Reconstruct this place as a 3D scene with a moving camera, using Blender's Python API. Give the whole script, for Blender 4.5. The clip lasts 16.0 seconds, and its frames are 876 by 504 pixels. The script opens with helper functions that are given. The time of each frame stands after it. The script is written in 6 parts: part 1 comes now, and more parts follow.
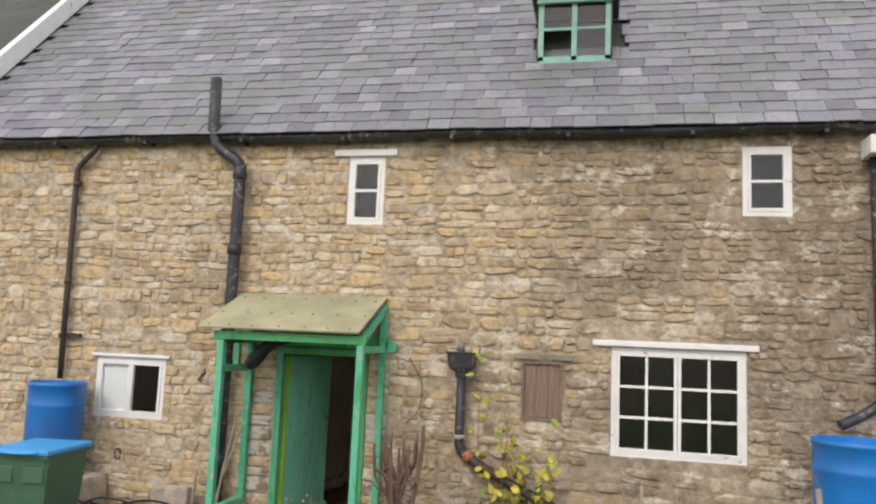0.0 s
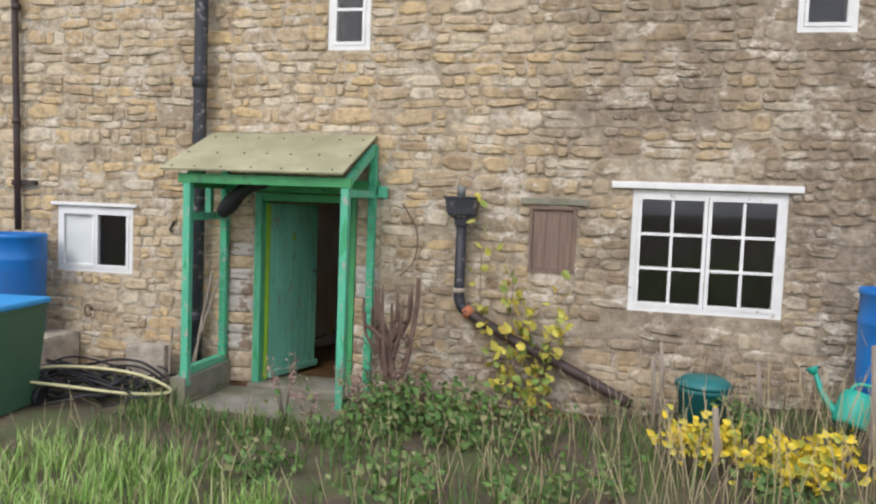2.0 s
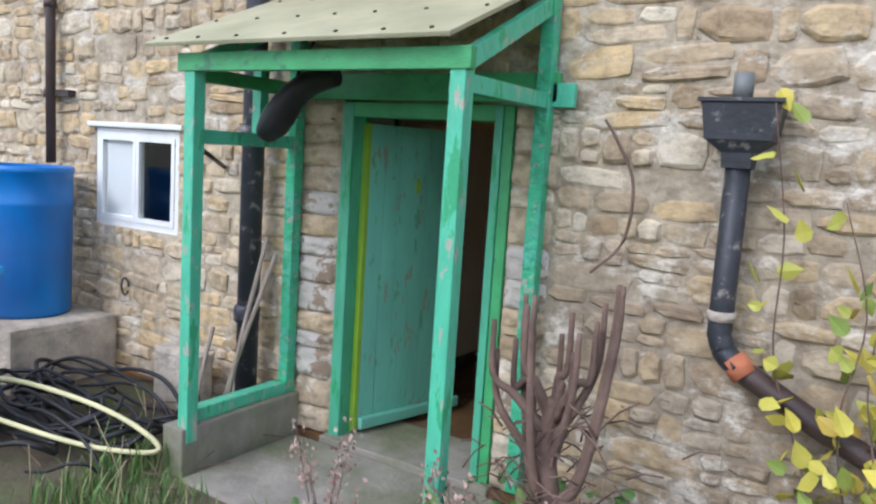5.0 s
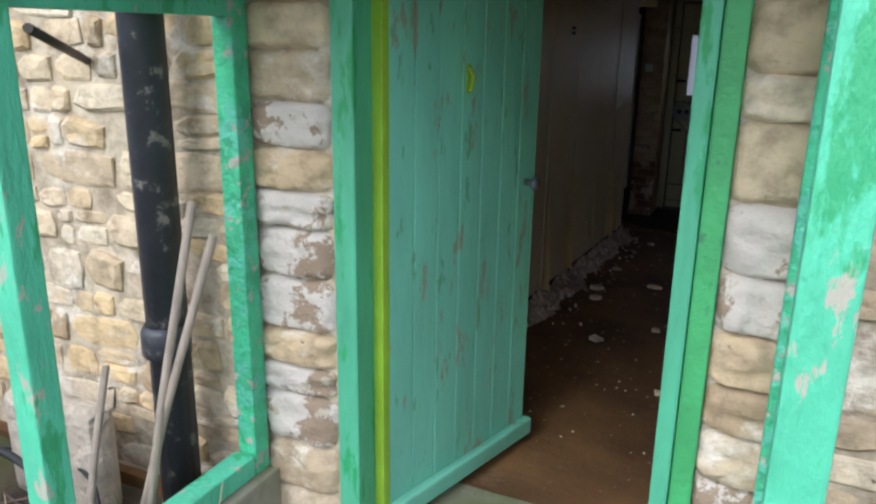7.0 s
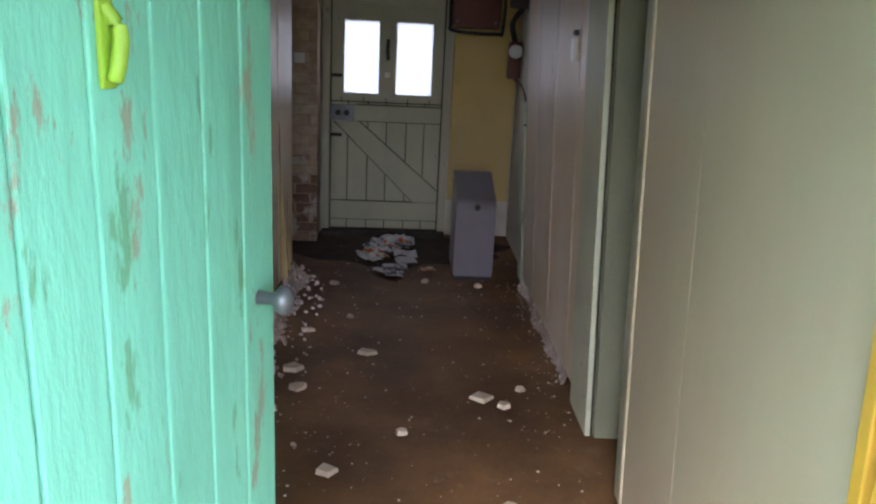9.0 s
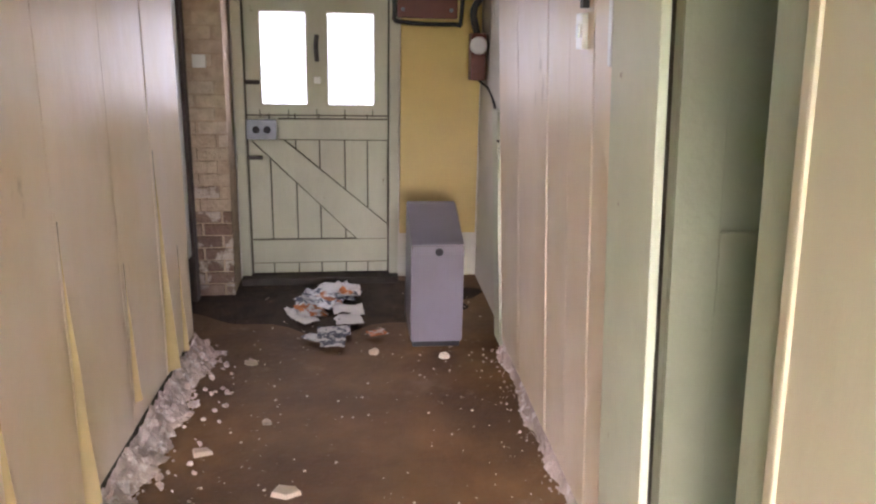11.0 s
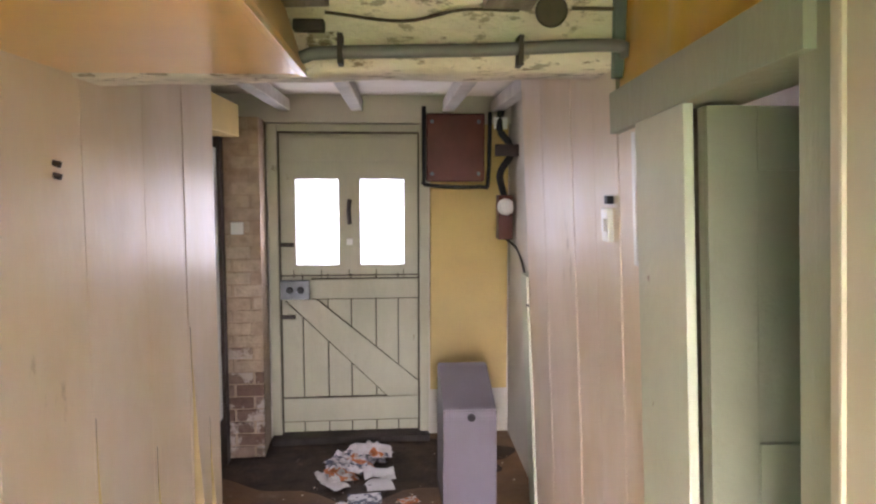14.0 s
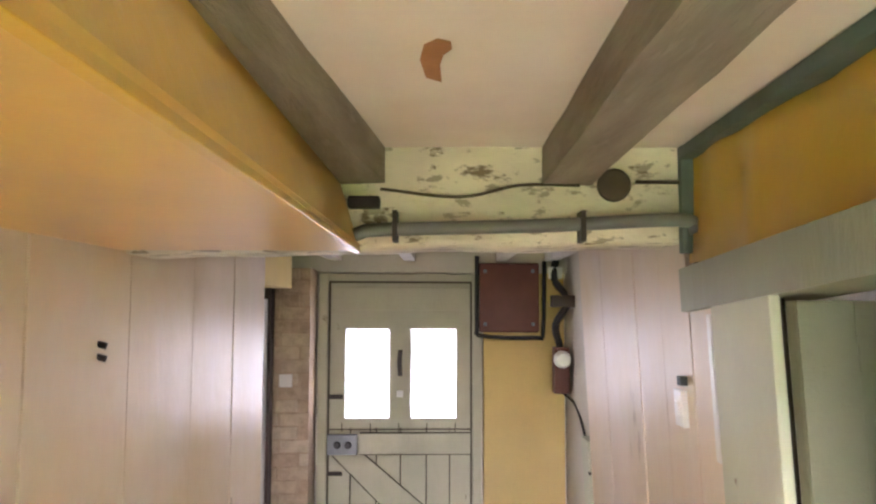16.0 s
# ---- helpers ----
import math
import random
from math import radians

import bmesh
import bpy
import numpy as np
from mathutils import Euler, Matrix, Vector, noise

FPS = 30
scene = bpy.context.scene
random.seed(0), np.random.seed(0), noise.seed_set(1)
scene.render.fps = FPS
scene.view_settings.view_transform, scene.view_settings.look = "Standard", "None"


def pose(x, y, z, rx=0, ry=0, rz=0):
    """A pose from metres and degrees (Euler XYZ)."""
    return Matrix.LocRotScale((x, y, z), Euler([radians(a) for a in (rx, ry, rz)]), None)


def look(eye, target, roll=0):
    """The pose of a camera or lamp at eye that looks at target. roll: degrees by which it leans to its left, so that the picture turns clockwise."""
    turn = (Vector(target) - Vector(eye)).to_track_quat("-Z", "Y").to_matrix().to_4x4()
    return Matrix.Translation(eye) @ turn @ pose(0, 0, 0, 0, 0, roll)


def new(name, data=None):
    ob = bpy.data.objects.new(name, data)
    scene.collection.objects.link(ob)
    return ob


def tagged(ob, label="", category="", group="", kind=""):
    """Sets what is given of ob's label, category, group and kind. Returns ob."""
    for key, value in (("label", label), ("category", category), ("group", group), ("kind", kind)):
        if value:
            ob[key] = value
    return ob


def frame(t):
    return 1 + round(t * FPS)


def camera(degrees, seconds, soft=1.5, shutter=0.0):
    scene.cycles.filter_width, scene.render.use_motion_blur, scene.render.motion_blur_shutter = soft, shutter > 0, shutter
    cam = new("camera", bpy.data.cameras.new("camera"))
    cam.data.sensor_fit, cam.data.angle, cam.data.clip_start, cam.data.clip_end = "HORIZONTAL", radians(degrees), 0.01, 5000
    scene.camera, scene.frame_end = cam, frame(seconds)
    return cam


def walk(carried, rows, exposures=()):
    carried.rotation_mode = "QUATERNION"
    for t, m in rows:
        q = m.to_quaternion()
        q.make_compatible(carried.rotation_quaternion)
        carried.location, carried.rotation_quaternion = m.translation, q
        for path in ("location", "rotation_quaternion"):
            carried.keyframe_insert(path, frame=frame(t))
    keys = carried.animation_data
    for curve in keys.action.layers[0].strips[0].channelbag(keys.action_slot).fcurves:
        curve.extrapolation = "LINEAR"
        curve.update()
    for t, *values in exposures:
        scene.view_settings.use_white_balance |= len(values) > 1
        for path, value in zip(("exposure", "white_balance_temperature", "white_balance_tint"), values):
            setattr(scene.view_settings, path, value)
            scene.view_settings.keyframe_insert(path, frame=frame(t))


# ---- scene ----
cam = camera(60.6, 16.0, 2.3)
METRES, EYE, TILT, LEAN, TURN = 12.0, 2.0, 0.0, 0.0, 10.5
PATH = [
    (0, (-0.082, 1.091, 2.06), (-0.517, 3.028, 2.299), 2.5),
    (0.5, (-0.067, 1.114, 1.982), (-0.496, 3.057, 2.178), 2.3),
    (1, (-0.076, 1.259, 1.937), (-0.502, 3.211, 2.028), 2.1),
    (1.5, (-0.162, 1.596, 1.913), (-0.58, 3.551, 1.874), 1.9),
    (2, (-0.218, 2.084, 1.897), (-0.653, 4.032, 1.768), 2.2),
    (2.5, (-0.2, 2.635, 1.877), (-0.726, 4.564, 1.819), 3.7),
    (3, (-0.263, 3.352, 1.842), (-0.844, 5.265, 1.883), 4.1),
    (3.5, (-0.363, 3.986, 1.799), (-1.006, 5.879, 1.859), 3.3),
    (4, (-0.566, 4.596, 1.774), (-1.303, 6.455, 1.781), 2.6),
    (4.5, (-0.717, 5.207, 1.722), (-1.605, 6.994, 1.588), 3.0),
    (5, (-0.929, 5.734, 1.67), (-1.978, 7.418, 1.418), 3.7),
    (5.2, (-1.04, 5.914, 1.666), (-2.112, 7.58, 1.388), 4.0),
    (7.5, (-2.843, 7.614, 1.577), (-3.4, 9.438, 0.975), 0.1),
    (8, (-3.036, 7.973, 1.536), (-3.277, 9.866, 0.936), 1.0),
    (8.2, (-3.032, 8.065, 1.538), (-3.228, 9.966, 0.949), 2.9),
    (8.5, (-3.122, 8.286, 1.525), (-3.163, 10.195, 0.931), 2.9),
    (9, (-3.182, 8.719, 1.498), (-3.01, 10.639, 0.967), 2.9),
    (9.2, (-3.157, 8.888, 1.48), (-2.913, 10.817, 1.011), 2.7),
    (11.3, (-3.024, 9.993, 1.436), (-2.755, 11.897, 0.887), 1.0),
    (11.5, (-3.031, 10.004, 1.413), (-2.77, 11.889, 0.799), 0.8),
    (12, (-3.037, 9.957, 1.38), (-2.785, 11.807, 0.663), 0.7),
    (12.5, (-3.033, 9.92, 1.444), (-2.795, 11.799, 0.8), 0.8),
    (13, (-3.034, 9.943, 1.522), (-2.815, 11.884, 1.091), 1.0),
    (13.5, (-3.043, 9.947, 1.579), (-2.828, 11.916, 1.299), 0.8),
    (14, (-3.036, 9.943, 1.627), (-2.834, 11.924, 1.442), 0.0),
    (14.5, (-3.021, 9.954, 1.682), (-2.866, 11.947, 1.62), -1.0),
    (15, (-3.024, 9.96, 1.739), (-2.922, 11.956, 1.82), -0.7),
    (15.5, (-3.023, 9.979, 1.768), (-2.94, 11.969, 1.948), -0.0),
    (16, (-3.045, 10.058, 1.753), (-2.975, 12.051, 1.912), 0.2),
]
walk(cam, [(t, look(eye, target, roll)) for t, eye, target, roll in PATH],
     exposures=[(0.0, 0.35, 6800, 15), (1.5, 0.38, 6400, 15), (3.5, 0.42, 5900, 15), (5.2, 0.78, 5600, 15), (7.3, 1.3, 5900, 11), (8.0, 1.85, 6000, 10), (8.6, 2.7, 5900, 14), (9.2, 3.8, 5800, 20),
                (11.3, 5.25, 6400, 26), (13.0, 5.25, 6400, 26), (14.0, 5.4, 6400, 27), (16.0, 5.58, 6400, 27)])

# ---- light ----
def make_world():
    w = bpy.data.worlds.new("overcast_sky")
    scene.world = w
    w.use_nodes = True
    nt = w.node_tree
    bg = nt.nodes["Background"]
    sky = nt.nodes.new("ShaderNodeTexSky")
    sky.sky_type = "NISHITA"
    sky.sun_disc = False
    sky.sun_elevation = radians(38)
    sky.sun_rotation = radians(200)
    sky.air_density, sky.dust_density, sky.ozone_density = 1.0, 4.0, 0.6
    mixn = nt.nodes.new("ShaderNodeMix")
    mixn.data_type = "RGBA"
    mixn.inputs["Factor"].default_value = 0.75
    mixn.inputs["B"].default_value = (11.0, 11.4, 12.0, 1)
    nt.links.new(sky.outputs[0], mixn.inputs["A"])
    nt.links.new(mixn.outputs["Result"], bg.inputs[0])
    bg.inputs[1].default_value = 0.1
    sun = bpy.data.lights.new("sun", "SUN")
    sun.energy, sun.angle, sun.color = 0.9, radians(25), (1, 0.97, 0.92)
    ob = new("sun", sun)
    ob.matrix_world = look((0, 0, 20), (3.5, 13, 8))


make_world()


def pane_light(x):
    """Sky light through one light of the back door."""
    la = bpy.data.lights.new("back_pane_light", "AREA")
    la.shape, la.size, la.size_y, la.energy, la.color = "RECTANGLE", 0.26, 0.52, 0.05, (0.93, 0.96, 1.0)
    ob = new("back_pane_light", la)
    ob.matrix_world = look((x, 14.66, 1.38), (x, 13.0, 1.38))


pane_light(-3.31)
pane_light(-2.91)

# ---- materials ----
MATS = {}


def ramp_of(nt, fac, stops):
    r = nt.nodes.new("ShaderNodeValToRGB")
    while len(r.color_ramp.elements) < len(stops):
        r.color_ramp.elements.new(0.5)
    for e, (p, c) in zip(r.color_ramp.elements, stops):
        e.position, e.color = p, (*c, 1)
    nt.links.new(fac, r.inputs[0])
    return r.outputs[0]


def mixc(nt, fac, a, b, mode="MIX"):
    m = nt.nodes.new("ShaderNodeMix")
    m.data_type, m.blend_type = "RGBA", mode
    for key, v in (("Factor", fac), ("A", a), ("B", b)):
        sock = m.inputs[key] if key != "Factor" else m.inputs[0]
        if key in "AB":
            sock = m.inputs[6 if key == "A" else 7]
        if isinstance(v, (int, float)):
            sock.default_value = v
        elif isinstance(v, tuple):
            sock.default_value = (*v, 1)
        else:
            nt.links.new(v, sock)
    return m.outputs[2]


def noise_of(nt, scale, detail=4.0, stretch=(1, 1, 1), rough=0.6, coord="Object"):
    tc = nt.nodes.new("ShaderNodeNewGeometry") if coord == "World" else nt.nodes.new("ShaderNodeTexCoord")
    mp = nt.nodes.new("ShaderNodeMapping")
    mp.inputs["Scale"].default_value = stretch
    nt.links.new(tc.outputs["Position" if coord == "World" else coord], mp.inputs[0])
    n = nt.nodes.new("ShaderNodeTexNoise")
    n.inputs["Scale"].default_value, n.inputs["Detail"].default_value, n.inputs["Roughness"].default_value = scale, detail, rough
    nt.links.new(mp.outputs[0], n.inputs["Vector"])
    return n.outputs["Fac"]


def step_of(nt, v, lo, hi):
    m = nt.nodes.new("ShaderNodeMapRange")
    m.inputs[1].default_value, m.inputs[2].default_value = lo, hi
    nt.links.new(v, m.inputs[0])
    return m.outputs[0]


def mat(name, color, rough=0.7, metal=0.0, var=0.25, scale=6.0, stretch=(1, 1, 1), wear=None, wear_at=(0.58, 0.66), wear_scale=5.0,
        grime=None, bump=0.2, bump_scale=40.0, spread=0.0, island=False, stops=None, gloss_var=0.0, spec=0.5, flecks=None, flecks_at=(0.66, 0.69), flecks_scale=30.0):
    """A painted or natural surface: base colour, two scales of variation, worn patches that show another colour, dirt, fine relief."""
    if name in MATS:
        return MATS[name]
    m = bpy.data.materials.new(name)
    m.use_nodes = True
    nt = m.node_tree
    b = nt.nodes["Principled BSDF"]
    dark = tuple(c * (1 - var) for c in color)
    lite = tuple(min(1, c * (1 + var)) for c in color)
    col = ramp_of(nt, noise_of(nt, scale, 5, stretch, coord="World"), [(0.3, dark), (0.7, lite)])
    if stops:
        if island:
            g = nt.nodes.new("ShaderNodeNewGeometry")
            rnd = g.outputs["Random Per Island"]
        else:
            g = nt.nodes.new("ShaderNodeObjectInfo")
            rnd = g.outputs["Random"]
        col = mixc(nt, 0.28, ramp_of(nt, rnd, stops), col)
        col = mixc(nt, 0.55, col, ramp_of(nt, noise_of(nt, 18, 5, coord="World"), [(0.28, (0.5, 0.47, 0.43)), (0.6, (1.0, 1.0, 1.0))]), "MULTIPLY")
    if grime:
        col = mixc(nt, step_of(nt, noise_of(nt, 1.3, 7, (1, 1, 0.7), coord="World"), 0.43, 0.72), col, grime)
    if wear:
        col = mixc(nt, step_of(nt, noise_of(nt, wear_scale, 8, stretch, 0.7, coord="World"), *wear_at), col, wear)
    if flecks:
        col = mixc(nt, step_of(nt, noise_of(nt, flecks_scale, 6, stretch, 0.6, coord="World"), *flecks_at), col, flecks)
    nt.links.new(col, b.inputs["Base Color"])
    b.inputs["Roughness"].default_value, b.inputs["Metallic"].default_value = rough, metal
    b.inputs["Specular IOR Level"].default_value = spec
    if gloss_var:
        nt.links.new(step_of(nt, noise_of(nt, 3, 5, coord="World"), 0.2 - rough, 1.6 - rough), b.inputs["Roughness"])
    if bump:
        bn = nt.nodes.new("ShaderNodeBump")
        bn.inputs["Strength"].default_value, bn.inputs["Distance"].default_value = bump, 0.02
        nt.links.new(noise_of(nt, bump_scale, 6, stretch, coord="World"), bn.inputs["Height"])
        nt.links.new(bn.outputs[0], b.inputs["Normal"])
    MATS[name] = m
    return m


STONE_STOPS = [(0.0, (0.52, 0.40, 0.26)), (0.2, (0.64, 0.46, 0.24)), (0.35, (0.38, 0.31, 0.25)), (0.5, (0.68, 0.56, 0.41)),
               (0.65, (0.30, 0.20, 0.12)), (0.8, (0.58, 0.49, 0.36)), (0.93, (0.78, 0.72, 0.60)), (1.0, (0.22, 0.15, 0.10))]


def wall_stone(name, source):
    """Rubble limestone: a tone for each stone, grey-brown clouds thicker towards the east end, smears of lime pointing,
    dark pits.
    """
    m = bpy.data.materials.new(name)
    m.use_nodes = True
    nt = m.node_tree
    b = nt.nodes["Principled BSDF"]
    if source == "mortar":
        col = ramp_of(nt, noise_of(nt, 6, 5, coord="World"), [(0.3, (0.34, 0.28, 0.20)), (0.6, (0.52, 0.45, 0.34)), (0.75, (0.62, 0.55, 0.44))])
    else:
        g = nt.nodes.new("ShaderNodeNewGeometry" if source == "island" else "ShaderNodeObjectInfo")
        col = ramp_of(nt, g.outputs["Random Per Island" if source == "island" else "Random"], STONE_STOPS)
        col = mixc(nt, 0.40, col, (0.53, 0.43, 0.27))
    col = mixc(nt, 0.75, col, ramp_of(nt, noise_of(nt, 14, 6, coord="World"), [(0.28, (0.42, 0.38, 0.33)), (0.52, (1.0, 0.98, 0.95)), (0.72, (1.25, 1.2, 1.1))]), "MULTIPLY")
    # wide grey-brown clouds, thicker towards the east end
    geo = nt.nodes.new("ShaderNodeNewGeometry")
    sep = nt.nodes.new("ShaderNodeSeparateXYZ")
    nt.links.new(geo.outputs["Position"], sep.inputs[0])
    add = nt.nodes.new("ShaderNodeMath")
    add.operation = "MULTIPLY_ADD"
    nt.links.new(sep.outputs["X"], add.inputs[0])
    add.inputs[1].default_value = 0.045
    nt.links.new(noise_of(nt, 0.75, 7, (1, 1, 1.3), 0.62, coord="World"), add.inputs[2])
    veil = nt.nodes.new("ShaderNodeMath")
    veil.operation = "MULTIPLY"
    veil.inputs[1].default_value = 0.8
    nt.links.new(step_of(nt, add.outputs[0], 0.32, 0.60), veil.inputs[0])
    col = mixc(nt, veil.outputs[0], col, ramp_of(nt, noise_of(nt, 11, 6, coord="World"), [(0.3, (0.10, 0.08, 0.06)), (0.55, (0.25, 0.20, 0.15)), (0.75, (0.40, 0.35, 0.28))]))
    # lime pointing smeared over joints and faces alike
    col = mixc(nt, step_of(nt, noise_of(nt, 3.6, 9, (1, 1, 1.5), 0.72, coord="World"), 0.535, 0.64), col,
               ramp_of(nt, noise_of(nt, 20, 5, coord="World"), [(0.3, (0.48, 0.42, 0.33)), (0.7, (0.74, 0.68, 0.58))]))
    # pits
    col = mixc(nt, step_of(nt, noise_of(nt, 9, 7, (0.7, 1, 1.5), 0.7, coord="World"), 0.665, 0.70), col, (0.07, 0.052, 0.038))
    nt.links.new(col, b.inputs["Base Color"])
    b.inputs["Roughness"].default_value = 0.93
    b.inputs["Specular IOR Level"].default_value = 0.3
    bn = nt.nodes.new("ShaderNodeBump")
    bn.inputs["Strength"].default_value, bn.inputs["Distance"].default_value = 0.9, 0.02
    nt.links.new(noise_of(nt, 17, 8, coord="World"), bn.inputs["Height"])
    nt.links.new(bn.outputs[0], b.inputs["Normal"])
    return m


stone_piece = wall_stone("rubble_stone", "object")
stone_joined = wall_stone("rubble_stone_field", "island")
wall_bed = wall_stone("rubble_wall_bed", "mortar")
mortar = mat("lime_mortar", (0.52, 0.45, 0.36), 0.95, var=0.35, scale=7, bump=1.0, bump_scale=35, grime=(0.22, 0.175, 0.14))
SLATE_STOPS = [(0.0, (0.11, 0.11, 0.14)), (0.3, (0.20, 0.19, 0.23)), (0.55, (0.27, 0.27, 0.31)), (0.8, (0.16, 0.17, 0.20)), (1.0, (0.38, 0.38, 0.41))]
slate_piece = mat("slate", (0.2, 0.2, 0.23), 0.38, stops=SLATE_STOPS, scale=0.9, var=0.3, bump=0.3, grime=(0.16, 0.17, 0.15))
slate_joined = mat("slate_field", (0.2, 0.2, 0.23), 0.38, stops=SLATE_STOPS, island=True, scale=0.9, var=0.3, bump=0.3, grime=(0.16, 0.17, 0.15))
slate_dark = mat("mossy_slate", (0.07, 0.075, 0.07), 0.8, scale=4, grime=(0.06, 0.07, 0.04), bump=0.6)
green_post = mat("jade_paint", (0.10, 0.50, 0.31), 0.45, var=0.18, scale=5, wear=(0.42, 0.40, 0.33), wear_at=(0.58, 0.61), wear_scale=9, stretch=(2, 2, 0.7), bump=0.5, bump_scale=25, flecks=(0.05, 0.36, 0.16), flecks_at=(0.56, 0.60), flecks_scale=5)
green_flaky = mat("flaking_emerald_paint", (0.06, 0.44, 0.22), 0.5, var=0.3, scale=9, wear=(0.10, 0.46, 0.31), wear_at=(0.52, 0.55), wear_scale=14, flecks=(0.36, 0.36, 0.30), flecks_at=(0.6, 0.62), flecks_scale=22, bump=1.0, bump_scale=30)
green_frame = mat("leaf_green_paint", (0.06, 0.34, 0.12), 0.45, var=0.2, scale=5, wear=(0.05, 0.20, 0.10), wear_at=(0.58, 0.64), wear_scale=8, bump=0.3)
# Jamb green darkened and leaf green lightened to even out the light on them
green_jamb = mat("mid_green_darkened_paint", (0.085, 0.38, 0.225), 0.45, var=0.18, scale=6, wear=(0.03, 0.30, 0.10), wear_at=(0.55, 0.60), wear_scale=4, stretch=(2, 2, 0.5), bump=0.3)
green_door = mat("sea_green_lightened_paint", (0.19, 0.54, 0.40), 0.42, var=0.14, scale=2.5, stretch=(1.3, 1.3, 0.38), wear=(0.25, 0.30, 0.21), wear_at=(0.585, 0.62), wear_scale=8, flecks=(0.13, 0.34, 0.20), flecks_at=(0.62, 0.66), flecks_scale=12, bump=0.25, bump_scale=18)
lime_edge = mat("lime_green_paint", (0.25, 0.42, 0.03), 0.5, var=0.15)
white_paint = mat("white_gloss_paint", (0.80, 0.80, 0.78), 0.4, var=0.07, wear=(0.42, 0.38, 0.31), wear_at=(0.63, 0.68), wear_scale=7, bump=0.15)
white_plain = mat("white_plastic", (0.8, 0.8, 0.79), 0.35, var=0.04, bump=0.0)
cast_black = mat("black_cast_iron_paint", (0.03, 0.032, 0.04), 0.45, var=0.35, wear=(0.22, 0.2, 0.18), wear_at=(0.57, 0.63), wear_scale=12, bump=0.2)
brown_pipe = mat("brown_cast_iron_paint", (0.055, 0.035, 0.03), 0.5, var=0.3, bump=0.2)
terracotta = mat("terracotta", (0.45, 0.15, 0.07), 0.8, var=0.2)
blue_plastic = mat("blue_barrel_plastic", (0.005, 0.18, 0.55), 0.4, var=0.14, scale=3, grime=(0.03, 0.10, 0.30), bump=0.05)
bin_green = mat("bin_green_plastic", (0.055, 0.13, 0.075), 0.5, var=0.12, bump=0.1)
bin_blue = mat("bin_lid_blue_plastic", (0.04, 0.33, 0.72), 0.45, var=0.1, bump=0.05)
teal_plastic = mat("teal_plastic", (0.01, 0.14, 0.14), 0.45, var=0.2, bump=0.05)
can_green = mat("watering_can_green_plastic", (0.02, 0.36, 0.26), 0.4, var=0.12, bump=0.05)
sheet_roof = mat("aged_olive_sheet", (0.40, 0.38, 0.24), 0.7, var=0.14, scale=4, grime=(0.26, 0.26, 0.15), bump=0.15)
dark_iron = mat("rusty_dark_iron", (0.05, 0.04, 0.035), 0.6, metal=0.4, var=0.4, bump=0.2)
black_rubber = mat("black_rubber", (0.015, 0.015, 0.017), 0.55, var=0.3, bump=0.1)
old_wood = mat("weathered_wood", (0.30, 0.25, 0.20), 0.85, var=0.3, scale=4, stretch=(6, 6, 0.6), bump=0.5)
hatch_wood = mat("weathered_brown_board", (0.24, 0.17, 0.13), 0.85, var=0.25, scale=4, stretch=(8, 8, 0.6), bump=0.5)
concrete = mat("mossy_concrete", (0.30, 0.27, 0.23), 0.9, var=0.25, scale=5, grime=(0.10, 0.13, 0.03), bump=0.5)
soil = mat("damp_soil_and_moss", (0.10, 0.075, 0.05), 0.95, var=0.4, scale=4, grime=(0.08, 0.12, 0.03), bump=0.8, bump_scale=20)
twig = mat("dry_brown_stem", (0.17, 0.11, 0.085), 0.9, var=0.35, bump=0.5)
dry_grass = mat("dry_straw_stalk", (0.42, 0.34, 0.2), 0.9, var=0.3, bump=0)
hose_yellow = mat("pale_yellow_hose", (0.62, 0.58, 0.32), 0.5, var=0.1, bump=0)


def leafy(name, stops):
    m = bpy.data.materials.new(name)
    m.use_nodes = True
    nt = m.node_tree
    b = nt.nodes["Principled BSDF"]
    g = nt.nodes.new("ShaderNodeNewGeometry")
    nt.links.new(ramp_of(nt, g.outputs["Random Per Island"], stops), b.inputs["Base Color"])
    b.inputs["Roughness"].default_value = 0.6
    b.inputs["Subsurface Weight"].default_value = 0.0
    return m


grass_mat = leafy("lawn_grass", [(0, (0.15, 0.30, 0.05)), (0.5, (0.25, 0.43, 0.09)), (0.8, (0.36, 0.48, 0.15)), (1, (0.50, 0.45, 0.25))])
weed_mat = leafy("green_weeds", [(0, (0.05, 0.12, 0.025)), (0.6, (0.11, 0.21, 0.04)), (1, (0.24, 0.22, 0.10))])
yellow_leaf = leafy("autumn_yellow_leaves", [(0, (0.75, 0.55, 0.02)), (0.7, (0.62, 0.52, 0.06)), (1, (0.28, 0.34, 0.06))])
climber_leaf = leafy("yellowing_climber_leaves", [(0, (0.56, 0.47, 0.06)), (0.5, (0.46, 0.44, 0.08)), (0.82, (0.17, 0.27, 0.05)), (1, (0.60, 0.36, 0.05))])
seed_leaf = leafy("dry_seed_heads", [(0, (0.22, 0.13, 0.10)), (0.6, (0.36, 0.24, 0.20)), (1, (0.46, 0.36, 0.28))])

